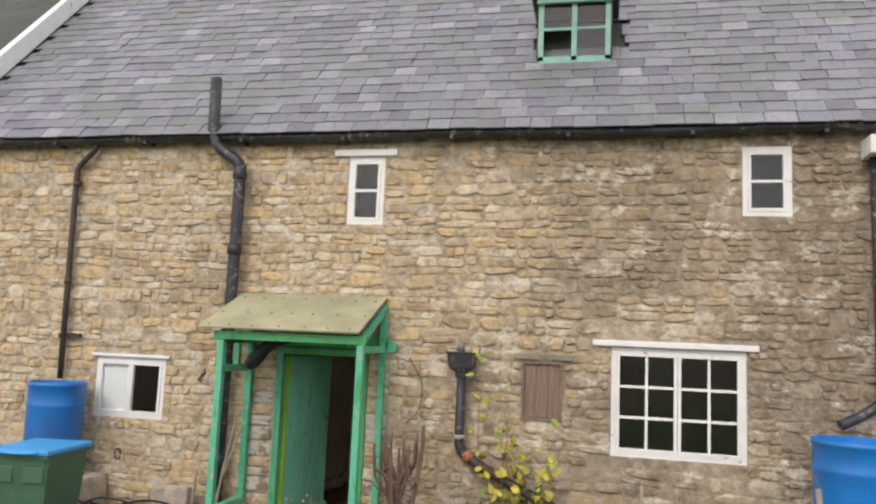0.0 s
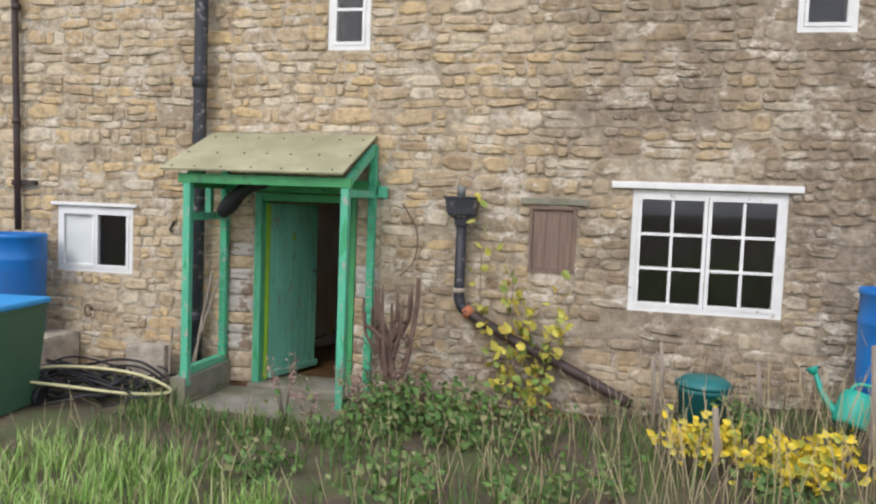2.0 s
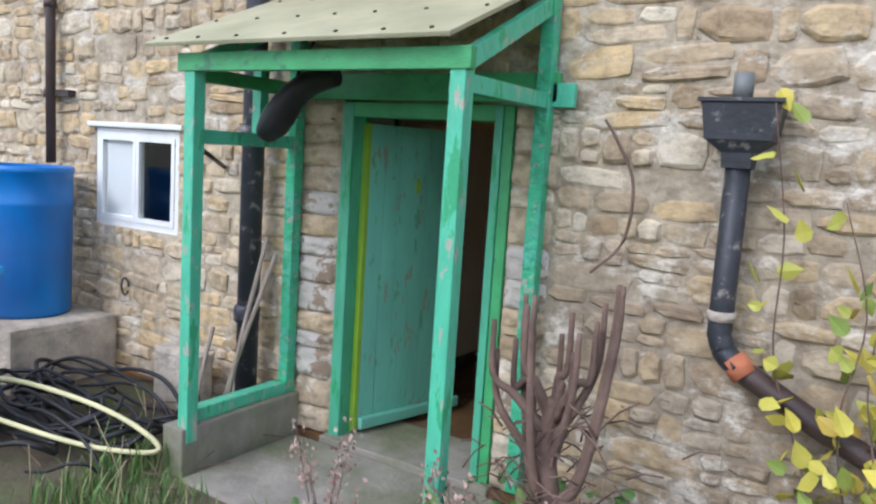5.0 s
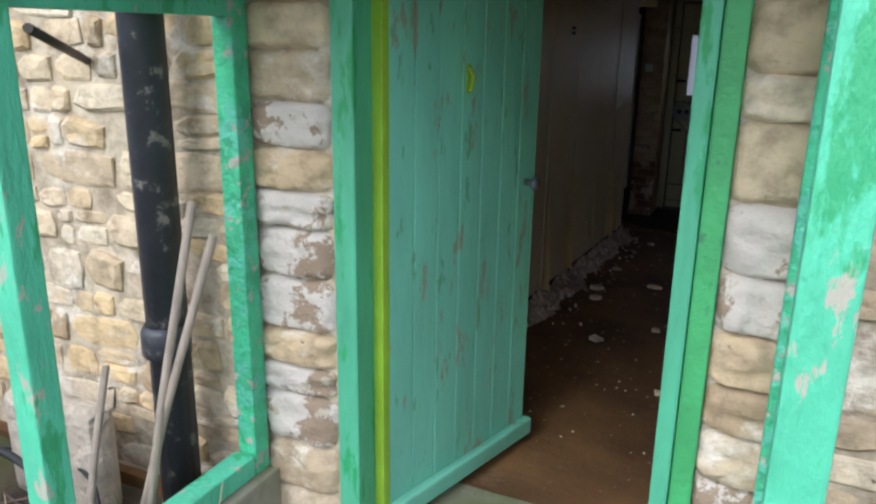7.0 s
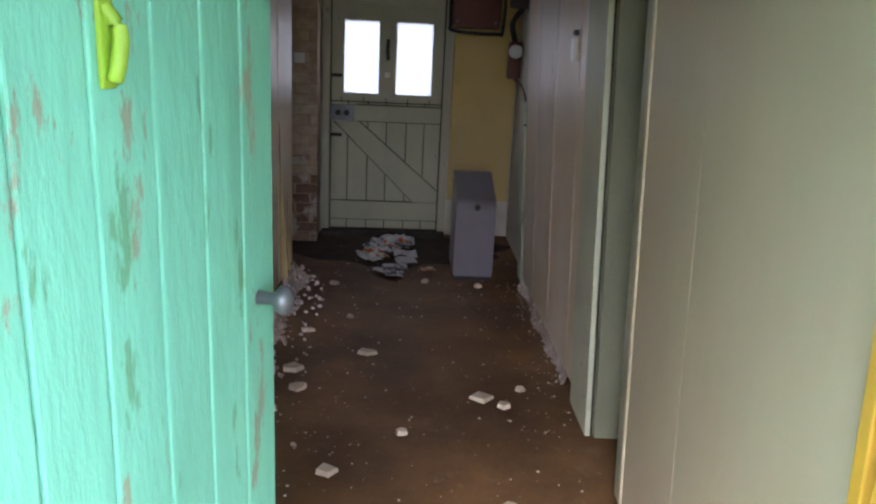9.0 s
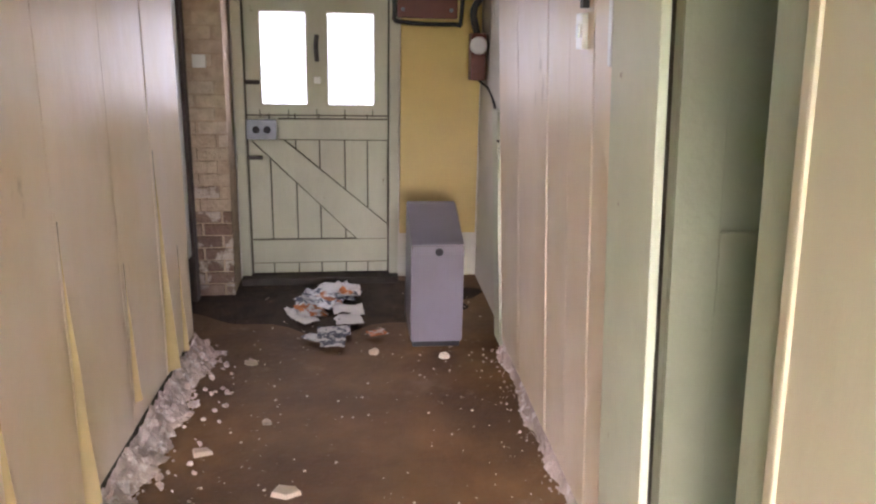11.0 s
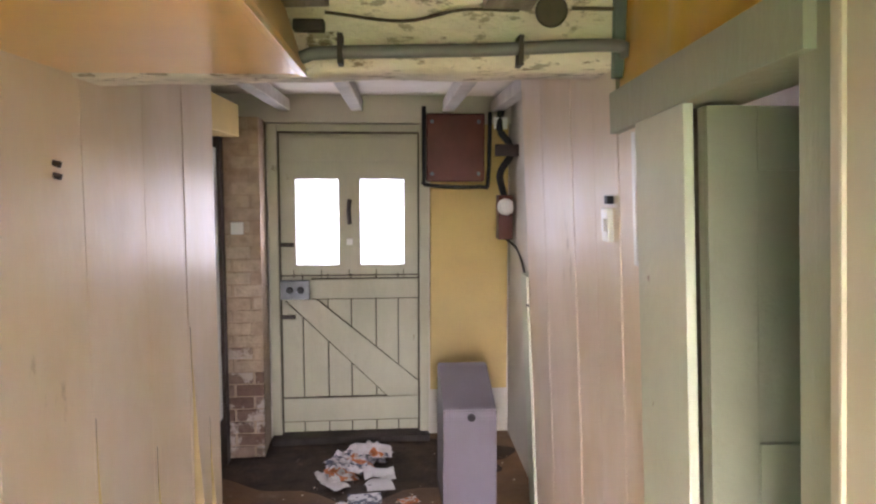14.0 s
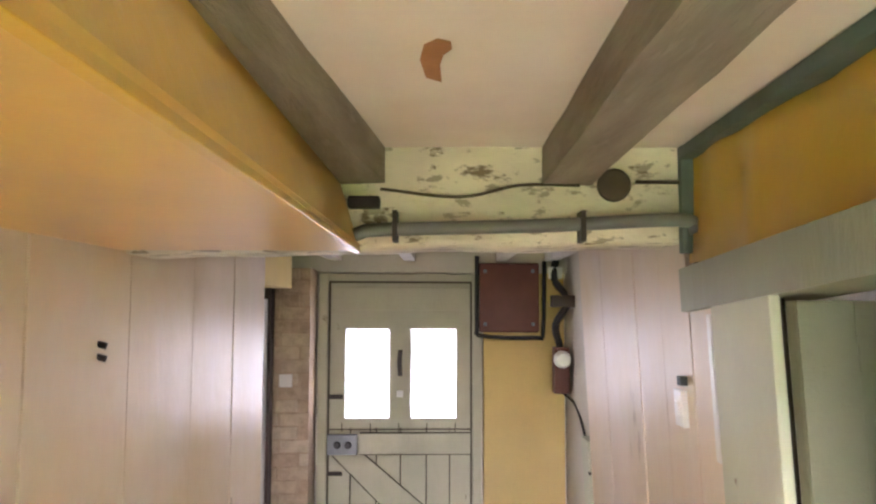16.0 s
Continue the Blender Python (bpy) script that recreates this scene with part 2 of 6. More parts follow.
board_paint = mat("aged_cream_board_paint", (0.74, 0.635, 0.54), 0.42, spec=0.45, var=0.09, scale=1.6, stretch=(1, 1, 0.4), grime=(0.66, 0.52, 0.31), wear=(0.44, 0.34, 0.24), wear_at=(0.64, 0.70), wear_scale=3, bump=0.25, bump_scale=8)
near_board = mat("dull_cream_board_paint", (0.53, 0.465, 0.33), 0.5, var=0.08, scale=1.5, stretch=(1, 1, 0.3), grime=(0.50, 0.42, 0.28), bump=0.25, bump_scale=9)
peel_paper = mat("peeling_yellowed_paper", (0.62, 0.48, 0.24), 0.6, var=0.12, bump=0.1)
ochre = mat("ochre_gloss_paint", (0.68, 0.41, 0.05), 0.28, var=0.10, scale=1.5, grime=(0.55, 0.34, 0.08), bump=0.15, bump_scale=7)
ochre_soft = mat("ochre_ply_soffit", (0.70, 0.43, 0.10), 0.3, var=0.10, scale=1.2, bump=0.1, bump_scale=6)
yellow_wall = mat("yellow_wall_paint", (0.64, 0.47, 0.17), 0.7, var=0.08, scale=2.5, grime=(0.55, 0.42, 0.2), bump=0.15)
sage = mat("sage_green_paint", (0.30, 0.31, 0.215), 0.5, var=0.10, scale=2, stretch=(1, 1, 0.4), wear=(0.30, 0.26, 0.19), wear_at=(0.66, 0.7), wear_scale=8, bump=0.2)
sage_pale = mat("pale_sage_paint", (0.55, 0.57, 0.44), 0.5, var=0.08, scale=3, wear=(0.33, 0.28, 0.2), wear_at=(0.66, 0.69), wear_scale=12, bump=0.15)
sage_dark = mat("dark_sage_paint", (0.19, 0.195, 0.13), 0.55, var=0.12, scale=2, bump=0.2)
back_green = mat("pale_olive_door_paint", (0.47, 0.46, 0.34), 0.5, var=0.09, scale=4, stretch=(1, 1, 0.5), wear=(0.24, 0.20, 0.14), wear_at=(0.66, 0.70), wear_scale=9, bump=0.2)
# Dark joints; also colours the shadow lines on the back door
groove = mat("joint_grime_and_shade", (0.09, 0.075, 0.055), 0.9, var=0.3)
ceiling_white = mat("aged_white_ceiling", (0.88, 0.81, 0.74), 0.85, var=0.05, scale=1.5, grime=(0.78, 0.69, 0.60), bump=0.15, bump_scale=12)
beam_paint = mat("flaking_cream_limewash", (0.76, 0.71, 0.58), 0.9, var=0.14, scale=8, wear=(0.24, 0.19, 0.13), wear_at=(0.585, 0.64), flecks=(0.40, 0.36, 0.27), flecks_at=(0.57, 0.62), flecks_scale=24, wear_scale=13, stretch=(0.5, 1, 1), bump=0.7, bump_scale=22)
joist_wood = mat("dusty_grey_timber", (0.30, 0.26, 0.205), 0.85, var=0.22, scale=6, stretch=(3, 0.5, 3), wear=(0.36, 0.31, 0.25), wear_at=(0.55, 0.7), wear_scale=10, bump=0.6)
joist_white = mat("dusty_whitewashed_timber", (0.52, 0.49, 0.45), 0.85, var=0.15, bump=0.4)
grey_pipe = mat("grey_painted_pipe", (0.16, 0.165, 0.16), 0.5, var=0.15, bump=0.1)
teal_trim = mat("dark_teal_trim_paint", (0.10, 0.14, 0.12), 0.6, var=0.25, bump=0.2)
hall_floor = mat("worn_brown_floor", (0.185, 0.10, 0.042), 0.55, var=0.35, scale=2.2, grime=(0.075, 0.04, 0.022), wear=(0.30, 0.20, 0.14), wear_at=(0.60, 0.80), wear_scale=3.2, flecks=(0.42, 0.34, 0.27), flecks_at=(0.665, 0.70), flecks_scale=38, bump=0.3, bump_scale=24, spec=0.3)
rubble = mat("crumbled_plaster", (0.60, 0.50, 0.46), 0.95, var=0.3, scale=9, grime=(0.36, 0.26, 0.22), flecks=(0.75, 0.68, 0.66), flecks_at=(0.55, 0.62), flecks_scale=12, bump=0.9, bump_scale=30)
plaster_bit = mat("plaster_flake", (0.66, 0.56, 0.44), 0.95, var=0.2, bump=0.5)
brick_pale = mat("limewashed_brick", (0.50, 0.38, 0.27), 0.9, stops=[(0, (0.58, 0.46, 0.33)), (0.5, (0.46, 0.33, 0.23)), (1, (0.62, 0.52, 0.40))], scale=5, bump=0.7)
brick_bare = mat("damp_bare_brick", (0.22, 0.12, 0.08), 0.95, stops=[(0, (0.24, 0.15, 0.11)), (0.5, (0.18, 0.12, 0.09)), (1, (0.40, 0.30, 0.24))], scale=5, bump=0.8, wear=(0.52, 0.44, 0.37), wear_at=(0.5, 0.56), wear_scale=6)
heater_grey = mat("lilac_grey_enamel", (0.17, 0.155, 0.19), 0.4, var=0.07, scale=3, grime=(0.16, 0.135, 0.14), bump=0.06)
meter_red = mat("oxblood_board", (0.13, 0.03, 0.018), 0.45, var=0.2, bump=0.1)
paper_white = mat("crumpled_paper", (0.64, 0.63, 0.64), 0.8, var=0.08, bump=0.1)
paper_grey = mat("printed_grey_paper", (0.66, 0.66, 0.68), 0.7, var=0.1, scale=14, bump=0, wear=(0.10, 0.11, 0.16), wear_at=(0.5, 0.52), wear_scale=16)
paper_red = mat("printed_orange_paper", (0.55, 0.18, 0.06), 0.7, var=0.4, scale=14, bump=0, wear=(0.7, 0.68, 0.66), wear_at=(0.5, 0.53), wear_scale=15)
room_white = mat("whitewashed_room_plaster", (0.82, 0.80, 0.78), 0.9, var=0.05, scale=2, bump=0.2)
room_plaster = mat("plain_room_plaster", (0.62, 0.58, 0.50), 0.9, var=0.08, scale=2, bump=0.2)
steel = mat("dull_lock_steel", (0.16, 0.17, 0.19), 0.45, metal=0.6, var=0.3, bump=0.1)


def glass(name, color=(0.9, 0.93, 0.93), rough=0.03):
    m = bpy.data.materials.new(name)
    m.use_nodes = True
    b = m.node_tree.nodes["Principled BSDF"]
    b.inputs["Base Color"].default_value = (*color, 1)
    b.inputs["Transmission Weight"].default_value = 1.0
    b.inputs["Roughness"].default_value = rough
    b.inputs["IOR"].default_value = 1.45
    return m


clear_glass = glass("window_glass")


def frosted(name):
    m = bpy.data.materials.new(name)
    m.use_nodes = True
    nt = m.node_tree
    t = nt.nodes.new("ShaderNodeBsdfTranslucent")
    t.inputs[0].default_value = (0.52, 0.53, 0.56, 1)
    g = nt.nodes.new("ShaderNodeBsdfTransparent")
    g.inputs[0].default_value = (0.40, 0.41, 0.43, 1)
    x = nt.nodes.new("ShaderNodeMixShader")
    x.inputs[0].default_value = 0.88
    nt.links.new(g.outputs[0], x.inputs[1])
    nt.links.new(t.outputs[0], x.inputs[2])
    nt.links.new(x.outputs[0], nt.nodes["Material Output"].inputs[0])
    return m


obscured_glass = frosted("obscured_glass")

# ---- mesh helpers ----


def bm_box(bm, x0, x1, y0, y1, z0, z1, m=None):
    vs = [bm.verts.new(Vector(p) if m is None else m @ Vector(p)) for p in
          ((x0, y0, z0), (x1, y0, z0), (x1, y1, z0), (x0, y1, z0), (x0, y0, z1), (x1, y0, z1), (x1, y1, z1), (x0, y1, z1))]
    for f in ((3, 2, 1, 0), (4, 5, 6, 7), (0, 1, 5, 4), (1, 2, 6, 5), (2, 3, 7, 6), (3, 0, 4, 7)):
        bm.faces.new([vs[i] for i in f])
    return bm


def box(x0, x1, y0, y1, z0, z1, bevel=0.0, m=None):
    bm = bm_box(bmesh.new(), x0, x1, y0, y1, z0, z1, m)
    if bevel:
        bmesh.ops.bevel(bm, geom=bm.edges[:], offset=bevel, segments=2, affect="EDGES", profile=0.6)
    return bm


def bm_tube(bm, pts, r, seg=10, cap=True):
    """A tube along points; r is a number or one radius a point."""
    pts = [Vector(p) for p in pts]
    rs = r if isinstance(r, (list, tuple)) else [r] * len(pts)
    rings = []
    for i, p in enumerate(pts):
        d = (pts[min(i + 1, len(pts) - 1)] - pts[max(i - 1, 0)]).normalized()
        a = d.cross(Vector((0.31, 0.2, 0.93)) if abs(d.z) < 0.9 else Vector((0, 1, 0))).normalized()
        b = d.cross(a)
        rings.append([bm.verts.new(p + rs[i] * (math.cos(k * math.tau / seg) * a + math.sin(k * math.tau / seg) * b)) for k in range(seg)])
    for p, q in zip(rings, rings[1:]):
        for k in range(seg):
            bm.faces.new((p[k], p[(k + 1) % seg], q[(k + 1) % seg], q[k])).smooth = True
    if cap:
        bm.faces.new(rings[0][::-1])
        bm.faces.new(rings[-1])
    return bm


def tube(pts, r, seg=10):
    return bm_tube(bmesh.new(), pts, r, seg)


def bm_lathe(bm, profile, cx, cy, seg=28, squash=1.0):
    """profile: (radius, z) from bottom to top, turned round an upright axis."""
    rings = [[bm.verts.new((cx + r * math.cos(k * math.tau / seg), cy + r * squash * math.sin(k * math.tau / seg), z)) for k in range(seg)] for r, z in profile]
    for p, q in zip(rings, rings[1:]):
        for k in range(seg):
            bm.faces.new((p[k], p[(k + 1) % seg], q[(k + 1) % seg], q[k])).smooth = True
    bm.faces.new(rings[0][::-1])
    bm.faces.new(rings[-1])
    return bm


def lathe(profile, cx, cy, seg=28):
    return bm_lathe(bmesh.new(), profile, cx, cy, seg)


def bend(pts, n=6):
    """Points of a smooth line through the given ones (Catmull-Rom)."""
    p = [Vector(q) for q in pts]
    p = [2 * p[0] - p[1], *p, 2 * p[-1] - p[-2]]
    out = []
    for a, b, c, d in zip(p, p[1:], p[2:], p[3:]):
        for i in range(n):
            t = i / n
            out.append(0.5 * (2 * b + (c - a) * t + (2 * a - 5 * b + 4 * c - d) * t * t + (3 * b - a - 3 * c + d) * t ** 3))
    return out + [p[-2]]


def part(name, bm, material, parent=None, label=""):
    me = bpy.data.meshes.new(name)
    bmesh.ops.recalc_face_normals(bm, faces=bm.faces[:])
    bm.to_mesh(me)
    bm.free()
    me.materials.append(material)
    ob = new(name, me)
    ob.parent = parent
    if label:
        tagged(ob, label)
    return ob


def thing(name, label, category, group="", at=(0, 0, 0)):
    ob = new(name)
    ob.empty_display_size = 0.1
    return tagged(ob, label, category, group)


def structure(name, bm, material, label=""):
    return tagged(part(name, bm, material, None), label, "", "", "structure")


# The hall lies askew behind the front: its own axes start at the far casing of the side door.
HALL = pose(-2.341, 11.564, 0, 0, 0, -2.7)


def hall(ob, dz=0.0):
    ob.matrix_basis = HALL @ Matrix.Translation((0, 0, dz)) @ ob.matrix_basis
    return ob


def at_back(ob):
    """For what is drawn round the back door: shifts it to the back wall."""
    ob.matrix_basis = Matrix.Translation((-0.75, 0.22, 0)) @ ob.matrix_basis
    return ob



def lean(ob):
    """The right side of the hall leans: its foot stands further out than its top."""
    for o in [ob, *ob.children_recursive]:
        if o.type == "MESH":
            for v in o.data.vertices:
                v.co.x += 0.05 * (1.45 - v.co.z)
    return ob

# ---- ground ----


def smooth(a, b, v):
    t = max(0.0, min(1.0, (v - a) / (b - a)))
    return t * t * (3 - 2 * t)


def ground_z(x, y):
    z = 0.34 * smooth(-0.9, 2.2, x) + 0.30 * smooth(6.6, 1.5, y) - 0.04
    z += 0.05 * noise.noise(Vector((x * 0.8, y * 0.8, 3))) + 0.02 * noise.noise(Vector((x * 3, y * 3, 7)))
    return z


def ground():
    bm = bmesh.new()
    xs = [-400, -120, -40, -16] + [-12 + 0.25 * i for i in range(81)] + [14, 40, 120, 400]
    ys = [-400, -120, -40, -12] + [-6 + 0.25 * i for i in range(61)]
    grid = [[bm.verts.new((x, y, ground_z(max(-12, min(8, x)), max(-6, min(9, y))))) for x in xs] for y in ys]
    far = [[bm.verts.new((x, y, -0.12)) for x in xs] for y in (9.2, 40, 120, 400)]
    for rows in (grid, [grid[-1]] + far):
        for r, q in zip(rows, rows[1:]):
            for i in range(len(xs) - 1):
                bm.faces.new((r[i], r[i + 1], q[i + 1], q[i])).smooth = True
    return structure("ground", bm, soil, "damp dark soil with moss in front of the cottage")


ground()

# ---- stone front ----
FRONT, INNER = 9.05, 9.50
X0, X1, EAVES = -12.0, 6.5, 4.34
DOOR = (-3.67, -2.525, -0.05, 1.96)
WIN = (0.0, 1.30, 1.0, 2.09)
SMALL = (-5.97, -5.06, 1.03, 1.72)
HATCH = (-0.91, -0.49, 1.3, 1.91)
UPPER = (-2.95, -2.52, 3.34, 4.12)
CORNER = (1.27, 1.74, 3.46, 4.18)
OPENINGS = [DOOR, WIN, SMALL, HATCH, UPPER, CORNER]


def wall_cells(x0, x1, z0, z1, holes):
    """Upright rectangles that fill a wall round its openings."""
    xs = sorted({x0, x1, *(h[0] for h in holes), *(h[1] for h in holes)})
    for a, b in zip(xs, xs[1:]):
        cuts = sorted((h[2], h[3]) for h in holes if h[0] < (a + b) / 2 < h[1])
        z = z0
        for lo, hi in cuts:
            if lo > z:
                yield a, b, z, lo
            z = max(z, hi)
        if z < z1:
            yield a, b, z, z1


def holed_wall(x0, x1, y0, y1, z0, z1, holes):
    bm = bmesh.new()
    for a, b, lo, hi in wall_cells(x0, x1, z0, z1, holes):
        bm_box(bm, a, b, y0, y1, lo, hi)
    bmesh.ops.remove_doubles(bm, verts=bm.verts[:], dist=1e-5)
    seen = {}
    for f in bm.faces:
        seen.setdefault(tuple(sorted(v.index for v in f.verts)), []).append(f)
    bmesh.ops.delete(bm, geom=[f for fs in seen.values() if len(fs) > 1 for f in fs], context="FACES_ONLY")
    return bm


wall_front = structure("wall_front", holed_wall(X0, X1, FRONT, INNER, -0.4, EAVES, OPENINGS), wall_bed, "weathered ochre rubble limestone wall of the cottage")


def stone_mesh(rng):
    """A rough stone in a unit box: outline on the wall, inset uneven face in front."""
    n = 9
    me = bmesh.new()
    back, mid, front = [], [], []
    for k in range(n):
        a = k * math.tau / n + rng.uniform(-0.12, 0.12)
        c, s = math.cos(a), math.sin(a)
        q = 0.5 / max(abs(c), abs(s)) * rng.uniform(0.88, 1.0)
        q = min(q, 0.60)
        x, z = max(-0.5, min(0.5, c * q)), max(-0.5, min(0.5, s * q))
        back.append(me.verts.new((x, 0.35, z)))
        mid.append(me.verts.new((x * 0.98, -0.35 + rng.uniform(-0.12, 0.12), z * 0.95)))
        front.append(me.verts.new((x * 0.78, -0.85 + rng.uniform(-0.25, 0.2), z * 0.72)))
    for p, q in ((back, mid), (mid, front)):
        for k in range(n):
            me.faces.new((p[k], p[(k + 1) % n], q[(k + 1) % n], q[k]))
    hub = me.verts.new((rng.uniform(-0.1, 0.1), -0.95, rng.uniform(-0.1, 0.1)))
    for k in range(n):
        me.faces.new((front[k], front[(k + 1) % n], hub))
    return me


QUOINS = [(-3.97, -3.67, 0.0, 1.93), (-2.60, -2.36, 0.0, 1.93)]
limewashed = mat("limewashed_stone", (0.52, 0.475, 0.42), 0.9, var=0.12, scale=5, wear=(0.27, 0.20, 0.14), wear_at=(0.51, 0.54), wear_scale=5, flecks=(0.42, 0.38, 0.29), flecks_at=(0.6, 0.66), flecks_scale=14, bump=0.8, bump_scale=22)


def quoin_mesh(rng):
    """A dressed but weathered corner stone in a unit box, its face bulging and uneven."""
    bm = bmesh.new()
    n, ph = 10, rng.uniform(0, 50)
    grid = []
    for j in range(n + 1):
        row = []
        for i in range(n + 1):
            u, v = 2 * i / n - 1, 2 * j / n - 1
            r = (abs(u) ** 7 + abs(v) ** 7) ** (1 / 7)
            edge = max(0.0, 1 - max(abs(u), abs(v)) ** 9)
            k = 0.5 * max(abs(u), abs(v)) / max(r, 1e-6)
            x, z = u * k, v * k
            x *= 1 + 0.05 * noise.noise(Vector((v * 1.5, ph, 1)))
            z *= 1 + 0.10 * noise.noise(Vector((u * 1.5, ph, 2)))
            row.append(bm.verts.new((x, 0.3 - 1.1 * edge - 0.6 * edge * noise.noise(Vector((u * 1.6 + ph, v * 1.6, 3))) - 0.38 * edge * noise.noise(Vector((u * 5 + ph, v * 5, 6))), z)))
        grid.append(row)
    for p, q in zip(grid, grid[1:]):
        for i in range(n):
            bm.faces.new((p[i], p[i + 1], q[i + 1], q[i])).smooth = True
    return bm


def stones():
    rng = random.Random(11)
    shapes = []
    for i in range(14):
        bm = stone_mesh(rng)
        me = bpy.data.meshes.new("stone")
        bmesh.ops.recalc_face_normals(bm, faces=bm.faces[:])
        bm.to_mesh(me)
        bm.free()
        me.materials.append(stone_piece)
        shapes.append(me)
    raw = [(np.array([v.co[:] for v in me.vertices]), [p.vertices[:] for p in me.polygons]) for me in shapes]
    verts, faces, near, total = [], [], [], 0

    def lay(a, b, lo, hi):
        """One stone of the wall between a and b, lo and hi."""
        nonlocal total
        cx, cz = (a + b) / 2, (lo + hi) / 2
        deep = rng.choice((0.006, 0.010, 0.014, 0.018, 0.024))
        m = (Matrix.Translation((cx, FRONT - 0.001, cz)) @ pose(0, 0, 0, rng.uniform(-5, 5), rng.uniform(-6, 6), rng.uniform(-3, 3))
             @ Matrix.Diagonal(((b - a) * rng.uniform(0.93, 1.03), deep, (hi - lo) * rng.uniform(0.86, 1.02), 1)))
        k = rng.randrange(14)
        if -4.75 < cx < -1.35 and cz < 2.05 and len(near) < 300:
            near.append((k, m))
            return
        v, f = raw[k]
        mm = np.array(m)
        verts.extend((v @ mm[:3, :3].T + mm[:3, 3]).tolist())
        faces.extend([tuple(i + total for i in q) for q in f])
        total += len(v)

    def wave(x, z):
        """Courses rise and dip along the wall."""
        return z + 0.05 * noise.noise(Vector((x * 0.9, z * 0.8, 4))) + 0.025 * noise.noise(Vector((x * 3.1, z * 2.0, 9)))

    z = -0.3
    while z < EAVES:
        h = rng.choice((0.08, 0.10, 0.12, 0.14, 0.17))
        x = -9.6 + rng.uniform(0, 0.3)
        while x < 4.6:
            w = rng.choice((0.09, 0.13, 0.17, 0.22, 0.28, 0.36)) * rng.uniform(0.8, 1.25)
            a, b = x, x + w
            x = b
            lo, hi = wave((a + b) / 2, z), wave((a + b) / 2, z + h)
            for o in OPENINGS + QUOINS:
                if hi - 0.02 > o[2] and lo + 0.02 < o[3]:
                    if a < o[0] < b:
                        b = o[0]
                    elif o[0] <= a < o[1]:
                        a = o[1]
                        x = max(x, a)
            if b - a < 0.05 or hi > EAVES + 0.01:
                continue
            kind = rng.random()
            if kind < 0.05:
                continue
            if h > 0.11 and kind < 0.38:
                cut = lo + (hi - lo) * rng.uniform(0.35, 0.65)
                lay(a, b, lo, cut)
                mid = a + (b - a) * rng.uniform(0.35, 0.65)
                if b - a > 0.2 and kind < 0.25:
                    lay(a, mid, cut, hi)
                    lay(mid, b, cut, hi)
                else:
                    lay(a, b, cut, hi)
            else:
                lay(a, b, lo, hi)
        z += h
    me = bpy.data.meshes.new("rubble_field")
    me.from_pydata(verts, [], faces)
    me.materials.append(stone_joined)
    ob = new("rubble_field", me)
    ob.parent = wall_front
    ob["kind"] = "stuff"
    for x0, x1, top in ((-3.97, -3.67, 1.93), (-2.60, -2.36, 1.93)):
        z = 0.0
        while z < top - 0.05:
            h = min(rng.uniform(0.09, 0.19), top - z)
            s = part("quoin", quoin_mesh(rng), limewashed if rng.random() < 0.5 and 0.15 < z < 1.35 else stone_piece, wall_front)
            s.matrix_basis = Matrix.Translation(((x0 + x1) / 2, FRONT - 0.004, z + h / 2)) @ Matrix.Diagonal((x1 - x0, 0.036, h + 0.004, 1))
            z += h
    for k, m in near:
        s = new("stone", shapes[k])
        s.parent = wall_front
        s.matrix_basis = m


# ---- roof ----
PITCH = 50.0
ROOF = pose(0, 8.86, 4.40, PITCH, 0, 0)       # x along the eaves, y up the slope
SLOPE = 4.65


def roof():
    bm = box(-12, 6.5, 0, SLOPE, -0.10, -0.03, m=ROOF)
    bm_box(bm, -12, 6.5, 11.82, 15.2, 7.75, 7.92)
    ob = structure("roof", bm, slate_dark, "old grey slate roof with uneven courses")
    part("neighbour_roof", box(-12.5, -8.62, -0.3, SLOPE + 0.4, 0.12, 0.24, m=ROOF), slate_dark, ob, "dark mossy roof next door")
    part("verge", box(-8.62, -8.50, -0.3, SLOPE + 0.4, 0.02, 0.26, 0.01, m=ROOF), white_paint, ob, "white verge board")
    part("ridge", tube([(-12, 11.85, 7.97), (6.5, 11.85, 7.97)], 0.09, 10), slate_dark, ob)
    return ob


roof_ob = roof()


